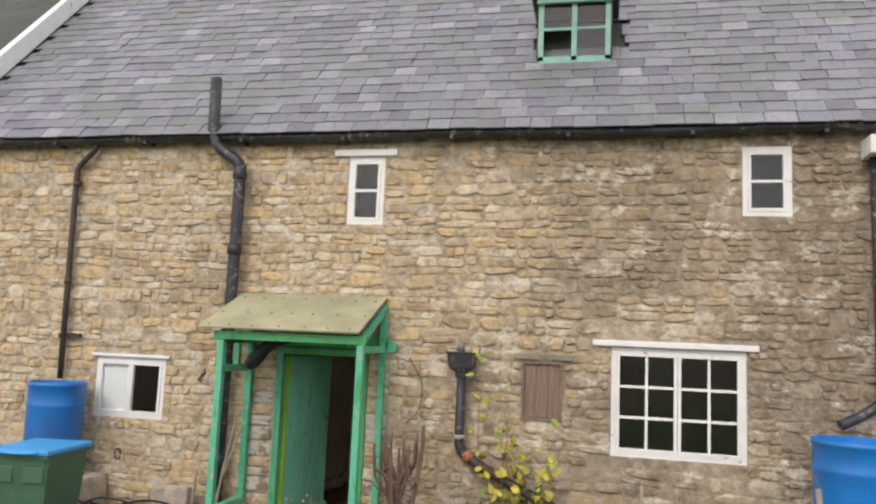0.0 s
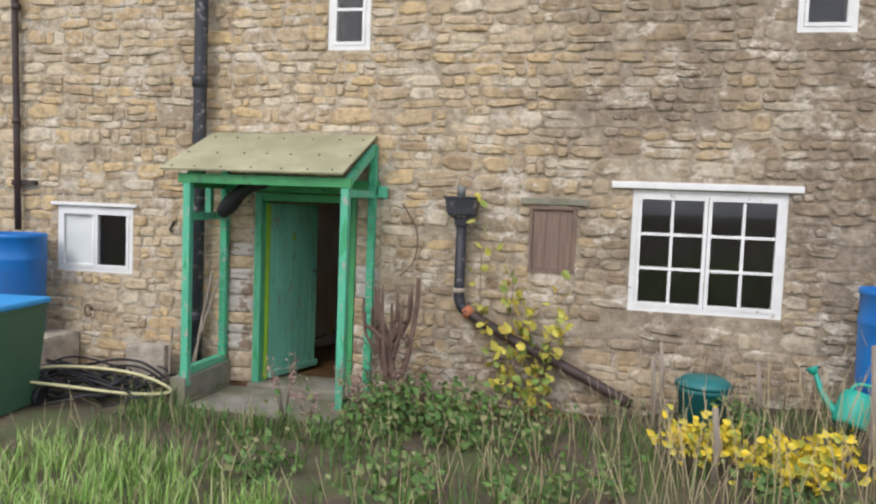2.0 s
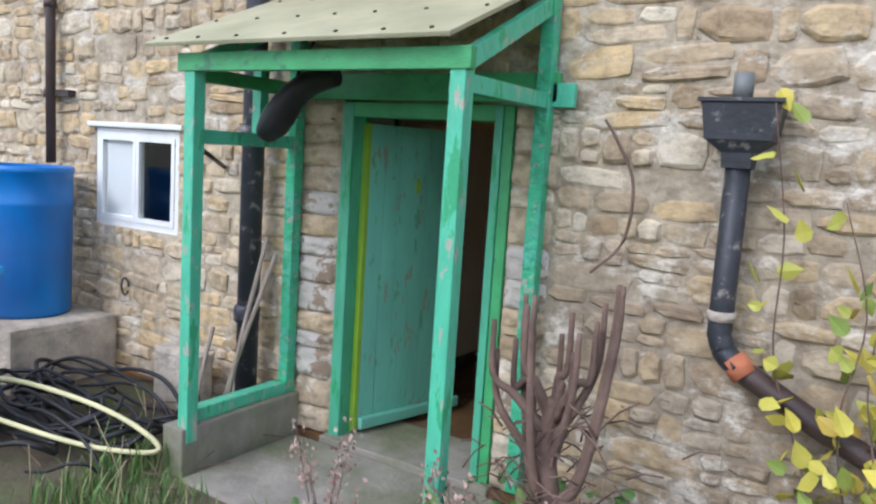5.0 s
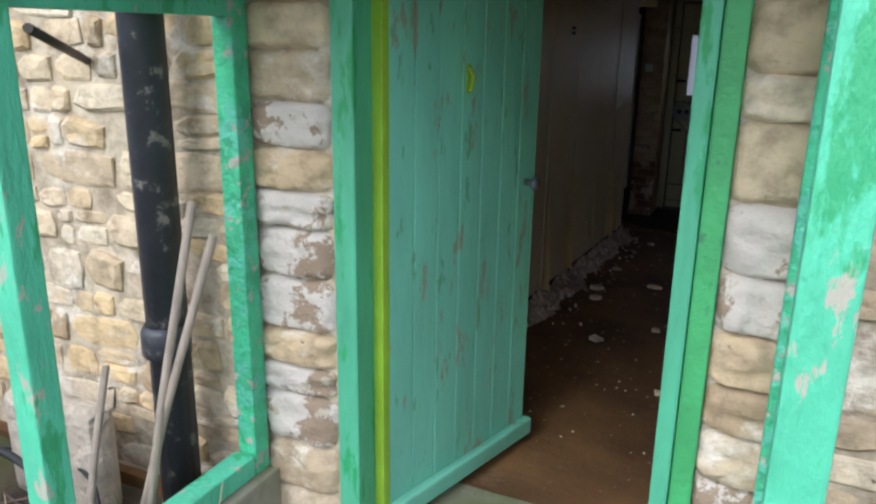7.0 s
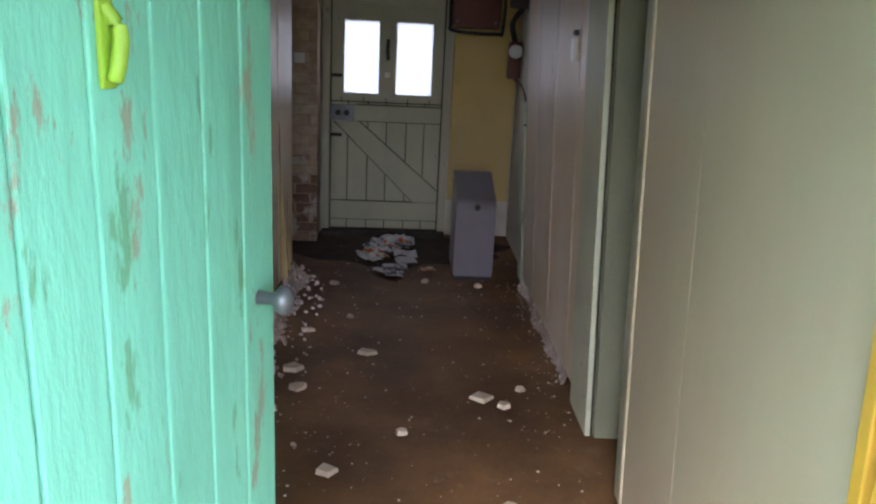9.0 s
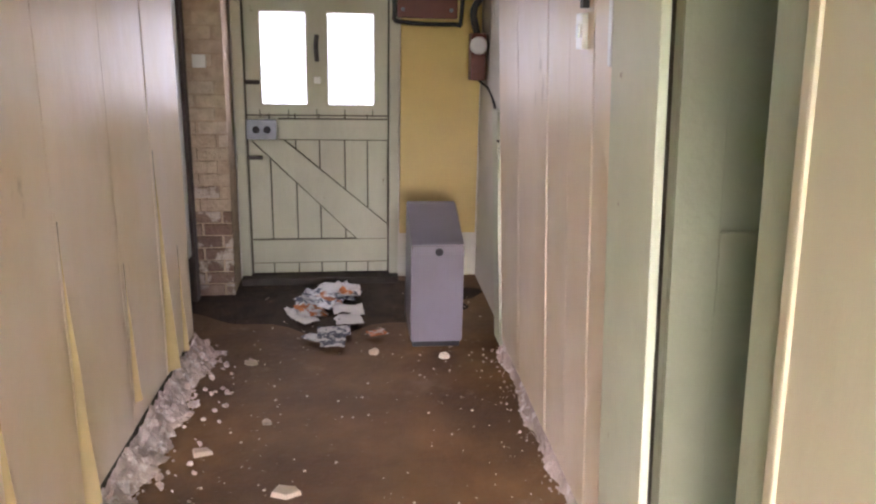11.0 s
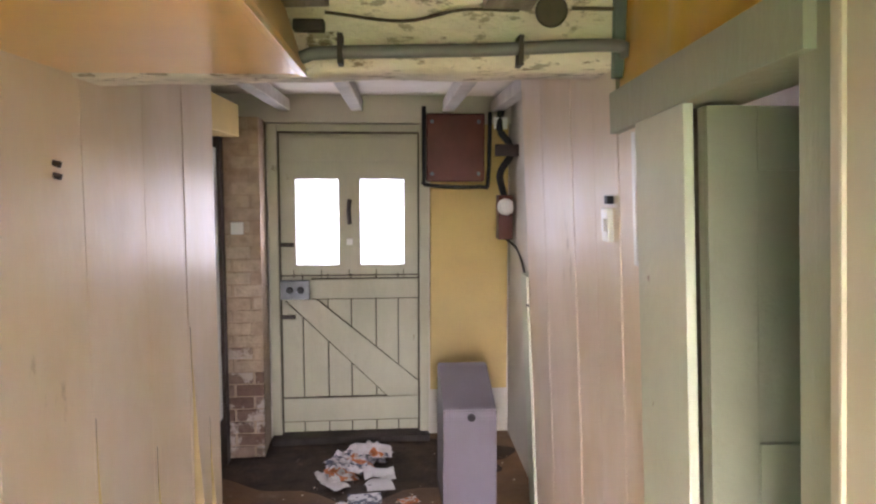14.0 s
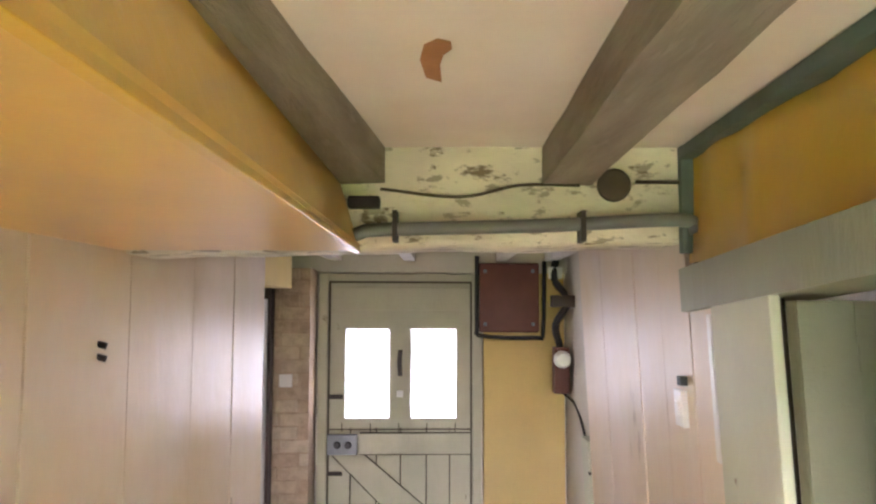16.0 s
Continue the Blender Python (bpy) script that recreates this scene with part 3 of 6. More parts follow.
def slates():
    rng = random.Random(5)
    bm = bm_box(bmesh.new(), -0.5, 0.5, 0, 1, 0, 1)
    me = bpy.data.meshes.new("slate")
    bm.to_mesh(me)
    bm.free()
    me.materials.append(slate_piece)
    base = np.array([v.co[:] for v in me.vertices])
    quads = [p.vertices[:] for p in me.polygons]
    verts, faces, n0, near = [], [], 0, 0
    rows = 24
    for r in range(rows):
        y = -0.06 + r * 0.197
        x = -8.5 + (0.13 if r % 2 else 0.0)
        while x < 6.4:
            w = rng.uniform(0.22, 0.32)
            cx = x + w / 2
            x += w
            if -0.98 < cx < 0.06 and y > 1.32 and y < 2.3:
                continue
            m = (ROOF @ Matrix.Translation((cx, y + rng.uniform(-0.012, 0.012), 0.006)) @ pose(0, 0, 0, -1.6 - rng.uniform(0, 1.8), rng.uniform(-1.0, 1.0), rng.uniform(-1.3, 1.3))
                 @ Matrix.Diagonal((w - rng.uniform(0.003, 0.010), 0.30, rng.uniform(0.007, 0.012), 1)))
            if r < 9 and -4.5 < cx < 2.2 and near < 300 and (r < 8):
                near += 1
                s = new("slate", me)
                s.parent = roof_ob
                s.matrix_basis = m
            else:
                mm = np.array(m)
                verts.extend((base @ mm[:3, :3].T + mm[:3, 3]).tolist())
                faces.extend([tuple(i + n0 for i in q) for q in quads])
                n0 += 8
    f = bpy.data.meshes.new("slate_field")
    f.from_pydata(verts, [], faces)
    f.materials.append(slate_joined)
    ob = new("slate_field", f)
    ob.parent = roof_ob
    ob["kind"] = "stuff"


# ---- shell of the house ----
def shell():
    structure("wall_back", holed_wall(X0, X1, 14.68, 15.1, -0.2, 7.8, [(-3.55, -2.67, 0.02, 1.94)]), room_plaster, "plastered back wall of the hall")
    structure("wall_west", box(-12, -11.6, 9.5, 14.68, -0.2, 4.3), room_plaster)
    structure("wall_east", box(6.1, 6.5, 9.5, 14.68, -0.2, 4.3), room_plaster)
    structure("gable_west", gable(-12), mortar)
    structure("gable_east", gable(6.1), mortar)
    structure("floor", box(-11.6, 6.1, 9.0, 14.68, -0.12, 0.0), hall_floor, "worn glossy brown hall floor with dust and plaster crumbs")
    structure("upper_floor", box(-11.6, 6.1, 9.5, 14.68, 2.42, 2.55), old_wood)


def gable(x):
    bm = bmesh.new()
    a = [bm.verts.new((x, y, z)) for y, z in ((9.05, 4.3), (14.68, 4.3), (14.68, 7.75), (11.82, 7.8))]
    b = [bm.verts.new((x + 0.4, v.co.y, v.co.z)) for v in a]
    bm.faces.new(a)
    bm.faces.new(b[::-1])
    for i in range(4):
        bm.faces.new((a[i], a[(i + 1) % 4], b[(i + 1) % 4], b[i]))
    return bm


shell()


# ---- windows of the front ----
def casement(name, o, y, cols, rows, label, leaves=1, fr=0.045, bar=0.022):
    """A painted window in the opening o = x0, x1, z0, z1, its frame's face at y."""
    x0, x1, z0, z1 = o
    ob = tagged(new(name), label, "window", "", "structure")
    bm = bmesh.new()
    bm_box(bm, x0, x0 + fr, y, y + 0.07, z0, z1)
    bm_box(bm, x1 - fr, x1, y, y + 0.07, z0, z1)
    bm_box(bm, x0 + fr, x1 - fr, y, y + 0.07, z1 - fr, z1)
    bm_box(bm, x0 + fr, x1 - fr, y, y + 0.07, z0, z0 + fr)
    part("window_frame", bm, white_paint, ob, "chipped white painted frame")
    w = (x1 - x0 - 2 * fr) / leaves
    for i in range(leaves):
        a, b = x0 + fr + i * w, x0 + fr + (i + 1) * w
        s = 0.034
        bm = bmesh.new()
        for p, q, r, t in ((a + 0.003, a + s, z0 + fr, z1 - fr), (b - s, b - 0.003, z0 + fr, z1 - fr), (a + s, b - s, z0 + fr, z0 + fr + s), (a + s, b - s, z1 - fr - s, z1 - fr)):
            bm_box(bm, p, q, y - 0.008, y + 0.04, r, t)
        sash = part("sash", bm, white_paint, ob)
        gx0, gx1, gz0, gz1 = a + s, b - s, z0 + fr + s, z1 - fr - s
        for c in range(1, cols):
            cx = gx0 + (gx1 - gx0) * c / cols
            part("glazing_bar", box(cx - bar / 2, cx + bar / 2, y, y + 0.032, gz0, gz1), white_paint, sash)
        for r in range(1, rows):
            cz = gz0 + (gz1 - gz0) * r / rows
            part("glazing_bar", box(gx0, gx1, y - 0.002, y + 0.034, cz - bar / 2, cz + bar / 2), white_paint, sash)
        for c in range(cols):
            for r in range(rows):
                p = part("pane", box(gx0 + (gx1 - gx0) * c / cols + 0.004, gx0 + (gx1 - gx0) * (c + 1) / cols - 0.004, y + 0.014, y + 0.018,
                                     gz0 + (gz1 - gz0) * r / rows + 0.004, gz0 + (gz1 - gz0) * (r + 1) / rows - 0.004), clear_glass, sash)
                p.visible_shadow = False
    return ob


def lintel(x0, x1, z0, z1, material, label, proud=0.05):
    ob = structure("lintel", box(x0, x1, FRONT - proud, FRONT + 0.2, z0, z1, 0.008), material, label)
    return ob


def windows():
    casement("window_1", WIN, 9.06, 2, 3, "white twelve-pane casement window with flaking paint", 2, 0.05, 0.026)
    lintel(-0.19, 1.41, 2.10, 2.16, white_paint, "white painted timber lintel")
    casement("window_2", UPPER, 9.06, 1, 2, "narrow white two-pane window under the eaves", 1, 0.05, 0.03)
    lintel(-3.12, -2.38, 4.125, 4.20, white_paint, "pale stone lintel", 0.04)
    casement("window_3", CORNER, 9.055, 1, 2, "small white two-pane window under the eaves", 1, 0.05, 0.028)
    ob = casement("window_4", SMALL, 9.055, 1, 1, "white sliding window with one frosted half", 2, 0.045, 0.02)
    part("blind", box(-5.92, -5.53, 9.085, 9.088, 1.08, 1.67), white_plain, ob, "white frosted pane")
    lintel(-6.03, -5.0, 1.73, 1.765, white_paint, "thin white lintel", 0.04)
    # boarded hatch
    x0, x1, z0, z1 = HATCH
    ob = tagged(new("hatch"), "small square opening closed with weathered brown boards", "hatch", "", "structure")
    for i in range(3):
        a = x0 + 0.025 + i * 0.124
        part("board", box(a, a + 0.121, 9.06, 9.085, z0 + 0.03, z1 - 0.03, 0.003), hatch_wood, ob)
    bm = bmesh.new()
    bm_box(bm, x0, x0 + 0.024, 9.03, 9.11, z0, z1)
    bm_box(bm, x1 - 0.024, x1, 9.03, 9.11, z0, z1)
    bm_box(bm, x0 + 0.024, x1 - 0.024, 9.033, 9.107, z0, z0 + 0.028)
    bm_box(bm, x0 + 0.024, x1 - 0.024, 9.033, 9.107, z1 - 0.028, z1)
    part("hatch_frame", bm, hatch_wood, ob)
    lintel(-1.0, -0.38, 1.925, 1.985, concrete, "grey stone lintel over the hatch", 0.035)


windows()


def dormer():
    ob = tagged(new("dormer"), "small dormer with worn pale green paint and a broken pane", "dormer", "", "structure")
    x0, x1, z0, z1, y = -0.90, -0.06, 5.42, 6.22, 9.68
    fr = 0.06
    bm = bmesh.new()
    for a, b, c, d in ((x0, x0 + fr, z0, z1), (x1 - fr, x1, z0, z1), (-0.51, -0.45, z0, z1), (x0, x1, z0 - 0.03, z0 + 0.05), (x0, x1, z1 - 0.05, z1)):
        bm_box(bm, a, b, y, y + 0.06, c, d)
    part("window_frame", bm, dormer_paint, ob)
    for a, b in ((x0 + fr, -0.51), (-0.45, x1 - fr)):
        part("glazing_bar", box(a, b, y + 0.01, y + 0.035, 5.80, 5.83), dormer_paint, ob)
    part("pane", box(x0 + fr, -0.51, y + 0.02, y + 0.024, 5.83, z1 - 0.05), clear_glass, ob)
    part("pane", box(-0.45, x1 - fr, y + 0.02, y + 0.024, 5.47, 5.80), clear_glass, ob)
    part("pane", box(-0.45, x1 - fr, y + 0.02, y + 0.024, 5.83, z1 - 0.05), clear_glass, ob)
    for a in (x0 - 0.02, x1 - 0.01):
        part("cheek", box(a, a + 0.03, y + 0.03, y + 1.3, z0 - 0.05, z1), slate_dark, ob)
    part("dormer_roof", box(x0 - 0.10, x1 + 0.10, y - 0.14, y + 1.4, z1, z1 + 0.07, 0.02), slate_dark, ob)
    part("fascia", box(x0 - 0.02, x1 + 0.02, y - 0.05, y, z1 - 0.10, z1 - 0.002), dormer_paint, ob)
    part("back_board", box(x0 + 0.02, x1 - 0.02, y + 0.75, y + 0.8, z0, z1), groove, ob)


dormer_paint = mat("dormer_pale_green", (0.22, 0.44, 0.36), 0.6, var=0.2, wear=(0.42, 0.42, 0.38), wear_at=(0.55, 0.65), wear_scale=8)
dormer()


def rain_goods():
    g = thing("gutter", "black cast iron gutter along the eaves", "gutter")
    bm = bmesh.new()
    pts = [(-9.5 + 0.5 * i, 8.92, 4.335 + 0.012 * math.sin(i * 0.9)) for i in range(29)]
    bm_tube(bm, pts, 0.055, 10)
    part("trough", bm, cast_black, g)
    for i in range(9):
        part("bracket", box(-8 + i * 1.25, -7.96 + i * 1.25, 8.86, 9.04, 4.27, 4.31), cast_black, g)
    p = thing("downpipe", "brown cast iron downpipe that empties into a blue barrel", "downpipe")
    part("pipe", tube(bend([(-6.29, 8.94, 4.30), (-6.30, 8.95, 4.22), (-6.50, 8.97, 4.02), (-6.53, 8.97, 3.9)]) + [(-6.50, 8.97, 2.5), (-6.46, 8.95, 1.44)], 0.035, 12), brown_pipe, p)
    p.location.x = 0.08
    for z in (3.8, 2.6, 1.95):
        part("collar", tube([(-6.505, 8.97, z - 0.03), (-6.505, 8.97, z + 0.03)], 0.045, 12), brown_pipe, p)
    part("clip", box(-6.48, -6.28, 8.97, 9.03, 1.93, 1.98), dark_iron, p)
    s = thing("soil_pipe", "black cast iron soil pipe with worn paint that passes the gutter", "soil pipe")
    part("pipe", tube([(-4.72, 8.88, 5.05), (-4.70, 8.87, 4.5)] + bend([(-4.69, 8.87, 4.42), (-4.62, 8.88, 4.22), (-4.36, 8.9, 4.02), (-4.33, 8.9, 3.88)]) + [(-4.33, 8.9, 2.4), (-4.33, 8.9, -0.02)], 0.066, 14), cast_black, s)
    s.location.x = 0.11
    for z in (4.45, 3.88, 3.0, 1.72, 0.66):
        x = -4.70 if z > 4.3 else -4.33
        part("collar", tube([(x, 8.89, z - 0.05), (x, 8.89, z - 0.04), (x, 8.89, z + 0.04), (x, 8.89, z + 0.06)], [0.06, 0.078, 0.078, 0.066], 14), cast_black, s)
    h = thing("hopper_pipe", "black rainwater hopper and pipe with a terracotta elbow", "hopper pipe")
    x, y = -1.53, 8.92
    bm = bmesh.new()
    tops = [(0.16, 0.11, 1.97), (0.16, 0.11, 1.955), (0.145, 0.10, 1.95), (0.125, 0.09, 1.81), (0.06, 0.06, 1.76), (0.055, 0.055, 1.70)]
    rings = [[bm.verts.new((x + sx * a, y + sy * b, z)) for sx, sy in ((-1, -1), (1, -1), (1, 1), (-1, 1))] for a, b, z in tops]
    for q, r in zip(rings, rings[1:]):
        for k in range(4):
            bm.faces.new((q[k], q[(k + 1) % 4], r[(k + 1) % 4], r[k]))
    bm.faces.new(rings[-1])
    bm.faces.new([v for v in rings[2]])
    part("hopper", bm, cast_black, h)
    part("pipe", tube([(x, y, 1.74), (x, y, 1.14), (x, y, 1.04)] + bend([(x, y, 1.02), (x + 0.03, y, 0.95), (x + 0.09, y - 0.01, 0.90)]), 0.05, 12), cast_black, h)
    part("elbow", tube([(x + 0.06, y, 0.93), (x + 0.12, y - 0.01, 0.87)], 0.055, 12), terracotta, h, "terracotta coupling")
    part("outlet", tube([(x - 0.01, y - 0.02, 1.96), (x - 0.01, y - 0.02, 2.07)], 0.04, 12), grey_pipe, h)
    part("ring", tube([(x, y, 1.08), (x, y, 1.12)], 0.058, 12), mortar, h)
    part("drain", tube(bend([(x + 0.08, y, 0.90), (x + 0.5, y, 0.68), (x + 1.1, y - 0.02, 0.42), (x + 1.6, y - 0.05, 0.18)]), 0.05, 12), brown_pipe, h, "rusty brown drain that slopes to the ground")
    d = thing("corner_downpipe", "black downpipe at the corner with a side branch to a barrel", "downpipe")
    part("pipe", tube([(2.46, 8.93, 4.3), (2.47, 8.93, 2.0), (2.46, 8.93, 1.72)] + bend([(2.44, 8.92, 1.66), (2.3, 8.9, 1.56), (2.08, 8.85, 1.45)]), 0.05, 12), cast_black, d)
    part("soffit", box(2.36, 3.4, 8.72, 9.02, 4.02, 4.2, 0.01), white_paint, d, "white soffit box")


rain_goods()


# ---- porch ----
def porch():
    ob = thing("porch", "green painted timber porch with an olive sheet roof and flaking paint", "porch")
    s = 0.035
    # posts
    for x, y, z0, z1, mt in ((-3.92, 8.22, 0.14, 2.08, green_post), (-2.42, 8.22, 0.06, 2.08, green_post), (-3.965, 8.98, 0.16, 2.36, green_flaky), (-2.42, 8.98, 0.05, 2.42, green_flaky)):
        part("post", box(x - s, x + s, y - s, y + s, z0, z1, 0.006), mt, ob)
    part("front_beam", box(-4.0, -2.36, 8.175, 8.215, 2.0, 2.085, 0.005), green_frame, ob)
    for x in (-3.95, -2.42):
        bm = bmesh.new()
        a = [(8.2, 1.98), (8.2, 2.06), (8.99, 2.44), (8.99, 2.36)]
        v0 = [bm.verts.new((x - 0.025, y, z)) for y, z in a]
        v1 = [bm.verts.new((x + 0.025, y, z)) for y, z in a]
        bm.faces.new(v0)
        bm.faces.new(v1[::-1])
        for i in range(4):
            bm.faces.new((v0[i], v0[(i + 1) % 4], v1[(i + 1) % 4], v1[i]))
        part("rafter", bm, green_post, ob)
    part("side_rail", box(-3.99, -3.94, 8.26, 8.95, 1.96, 2.03, 0.004), green_frame, ob)
    part("side_rail", box(-3.99, -3.94, 8.26, 8.95, 1.66, 1.73, 0.004), green_post, ob)
    part("side_rail", box(-2.45, -2.39, 8.26, 8.95, 1.92, 1.99, 0.004), green_post, ob)
    part("side_rail", box(-2.45, -2.28, 8.985, 9.02, 1.93, 2.04, 0.004), green_post, ob)
    part("sill_rail", box(-4.01, -3.93, 8.26, 8.94, 0.22, 0.29, 0.006), green_post, ob, "worn green sill rail")
    part("dwarf_wall", box(-4.04, -3.89, 8.16, 9.02, -0.08, 0.22, 0.012), concrete, ob, "low rendered concrete plinth")
    part("stub", box(-4.03, -3.97, 8.7, 8.76, 1.73, 2.1), green_post, ob)
    # roof sheet with nail heads
    m = pose(-3.28, 8.10, 2.105, 23.5, 0, 0)
    sheet = part("roof_sheet", box(-0.86, 0.87, 0, 1.02, 0, 0.02, 0.004, m=m), sheet_roof, ob, "weathered olive sheet")
    for r in (0.06, 0.42, 0.86):
        for i in range(7):
            part("nail_head", lathe([(0.010, 0.02), (0.010, 0.026), (0.004, 0.028)], 0, 0, 6), dark_iron, sheet).matrix_basis = m @ Matrix.Translation((-0.78 + 0.26 * i + 0.03 * math.sin(i * 5 + r * 9), r, 0))


porch()


def front_door():
    fr = tagged(new("door_frame"), "green painted front door frame with chipped edges", "door frame", "", "structure")
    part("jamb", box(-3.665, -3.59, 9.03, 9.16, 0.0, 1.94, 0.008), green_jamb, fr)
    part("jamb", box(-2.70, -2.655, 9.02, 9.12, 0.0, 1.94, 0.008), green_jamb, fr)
    part("architrave", box(-2.653, -2.598, 9.03, 9.115, 0.0, 1.94, 0.006), green_frame, fr, "darker green outer strip")
    part("packing", box(-2.596, -2.528, 9.055, 9.16, 0.0, 1.95), mortar, fr)
    part("head", box(-3.59, -2.70, 9.035, 9.155, 1.86, 1.94, 0.005), green_frame, fr)
    part("head_board", box(-3.95, -2.36, 8.985, 9.03, 1.95, 2.09, 0.006), green_frame, fr, "green board over the door")
    part("stop", box(-3.59, -3.578, 9.13, 9.16, 0.0, 1.86), green_frame, fr)
    part("threshold", box(-3.69, -2.57, 8.98, 9.5, -0.06, 0.012, 0.01), concrete, fr)
    for x0, x1 in ((-3.668, -3.645), (-2.55, -2.528)):
        part("reveal", box(x0, x1, 9.165, 9.5, 0.0, 1.95), room_plaster if x0 < -3 else ochre, fr)
    d = tagged(new("door_1"), "sea green boarded front door standing open inwards, paint flaking", "door", "", "structure")
    n, w, H = 7, 0.80, 1.80
    for i in range(n):
        a = 0.03 + i * w / n
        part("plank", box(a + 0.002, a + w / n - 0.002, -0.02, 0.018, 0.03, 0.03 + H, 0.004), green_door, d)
    part("edge_strip", box(0.0, 0.03, -0.022, 0.02, 0.03, 0.03 + H, 0.003), lime_edge, d, "lime green hinge edge")
    for z in (0.25, 0.95, 1.6):
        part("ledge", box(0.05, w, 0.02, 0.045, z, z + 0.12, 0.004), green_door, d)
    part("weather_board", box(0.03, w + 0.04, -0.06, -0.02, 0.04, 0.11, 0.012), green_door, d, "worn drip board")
    k = part("knob", bm_lathe(bmesh.new(), [(0.012, 0), (0.010, 0.025), (0.020, 0.034), (0.024, 0.044), (0.018, 0.054), (0.006, 0.058)], 0, 0, 16), steel, d, "worn round knob")
    k.matrix_basis = pose(0.765, -0.02, 1.10, 90, 0, 0)
    kn = part("knocker", tube(bend([(0, 0, 0), (0.010, -0.018, -0.04), (0, -0.02, -0.09), (0, -0.012, -0.12)]), 0.012, 8), lime_edge, d, "green painted door knocker")
    kn.matrix_basis = pose(0.40, -0.022, 1.52) @ Matrix.Diagonal((0.7, 0.7, 0.6, 1))
    part("knocker_plate", box(0.387, 0.413, -0.026, -0.02, 1.44, 1.53, 0.004), lime_edge, d)
    d.matrix_basis = pose(-3.572, 9.125, 0, 0, 0, 75.5)
    step = structure("door_slab", box(-3.88, -2.46, 8.12, 8.98, -0.16, -0.02, 0.03), concrete, "mossy concrete slab before the door")
    for i, (x, z) in enumerate(((-2.9, 2.01),)):
        hs = thing("horseshoe", "small horseshoe painted green on the board over the door", "horseshoe")
        part("shoe", tube(bend([(x - 0.04, 8.975, z + 0.04), (x - 0.045, 8.975, z - 0.02), (x, 8.975, z - 0.055), (x + 0.045, 8.975, z - 0.02), (x + 0.04, 8.975, z + 0.04)]), 0.011, 8), green_frame, hs)


front_door()


# ---- hall ----
def boards(name, x, y0, seams, y1, z0, z1, material, side, label, thick=0.03):
    """A wall of upright boards along the hall at x; side: +1 where the boards face +x."""
    back = structure(name, box(x - side * 0.10 if side > 0 else x + 0.012, x - 0.012 if side > 0 else x + 0.10, y0, y1, 0.0, 2.38), groove, label)
    hall(back)
    edges = [y0, *seams, y1]
    for i, (a, b) in enumerate(zip(edges, edges[1:])):
        d = 0.0015 * math.sin(i * 2.3)
        xa, xb = (x - 0.011 + d, x + thick * 0.4 + d) if side > 0 else (x - thick * 0.4 + d, x + 0.011 + d)
        part("plank", box(xa, xb, a + 0.003, b - 0.003, z0, z1, 0.0012), material, back)
    return back


def hall_shell():
    boards("wall_left", -1.465, -1.75, (-1.1, -0.55, -0.08, 0.40, 0.89, 1.35), 1.83, 0.10, 2.2, board_paint, 1, "wall of wide cream painted boards with peeling paint")
    right = boards("wall_right", 0.0, 0.35, (0.60, 0.88, 1.16, 1.40), 1.84, 0.05, 2.2, board_paint, -1, "wall of wide cream painted boards")
    part("plank", box(-0.012, 0.011, 0.149, 0.346, 0.05, 1.79, 0.004), board_paint, right)
    lean(right)
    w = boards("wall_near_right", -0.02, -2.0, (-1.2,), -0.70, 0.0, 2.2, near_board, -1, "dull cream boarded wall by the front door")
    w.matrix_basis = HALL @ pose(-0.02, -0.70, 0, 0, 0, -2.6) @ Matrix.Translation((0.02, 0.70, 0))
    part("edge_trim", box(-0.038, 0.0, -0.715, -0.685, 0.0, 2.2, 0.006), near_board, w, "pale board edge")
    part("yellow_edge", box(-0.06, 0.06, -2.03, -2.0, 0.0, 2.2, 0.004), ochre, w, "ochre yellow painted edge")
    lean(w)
    # far right: thin wall that runs on to the back wall
    hall(structure("wall_far_right", box(0.10, 0.16, 1.84, 3.2, 0.0, 2.42), room_plaster))
    # ceilings
    hall(structure("ceiling", box(-1.6, 0.12, -1.9, 0.36, 2.20, 2.30), ceiling_white, "stained white plaster ceiling between joists"), -0.03)
    hall(structure("ceiling_far", box(-2.9, 0.4, 0.5, 3.4, 2.16, 2.26), ceiling_white, "dusty white ceiling by the back door"))
    hall(structure("wall_over_front_door", box(-1.7, 0.2, -1.95, -1.86, 1.96, 2.42), room_plaster))
    # stain on the ceiling
    st = thing("ceiling_stain", "orange brown patch of bare plaster on the ceiling", "stain")
    bm = bmesh.new()
    out = [(-0.05, 0.07), (0.0, 0.09), (0.02, 0.02), (0.035, -0.02), (0.06, -0.04), (0.05, -0.06), (0.0, -0.07), (-0.04, -0.05), (-0.05, 0.0)]
    a = [bm.verts.new((0.45 * x + 1.5 * y * y - 0.655, 1.3 * y - 0.33, 2.196)) for x, y in out]
    b = [bm.verts.new((v.co.x, v.co.y, 2.20)) for v in a]
    bm.faces.new(a)
    for i in range(len(a)):
        bm.faces.new((a[i], a[(i + 1) % len(a)], b[(i + 1) % len(a)], b[i]))
    part("patch", bm, bare_patch, st)
    hall(st, -0.03)


dirt_and_shade = mat("damp_dirt_with_shade", (0.045, 0.028, 0.018), 0.9, var=0.5, scale=9, wear=(0.16, 0.10, 0.06), wear_at=(0.6, 0.7), wear_scale=12, bump=0.8)
bare_patch = mat("bare_orange_plaster", (0.45, 0.22, 0.10), 0.9, var=0.15)
hall_shell()


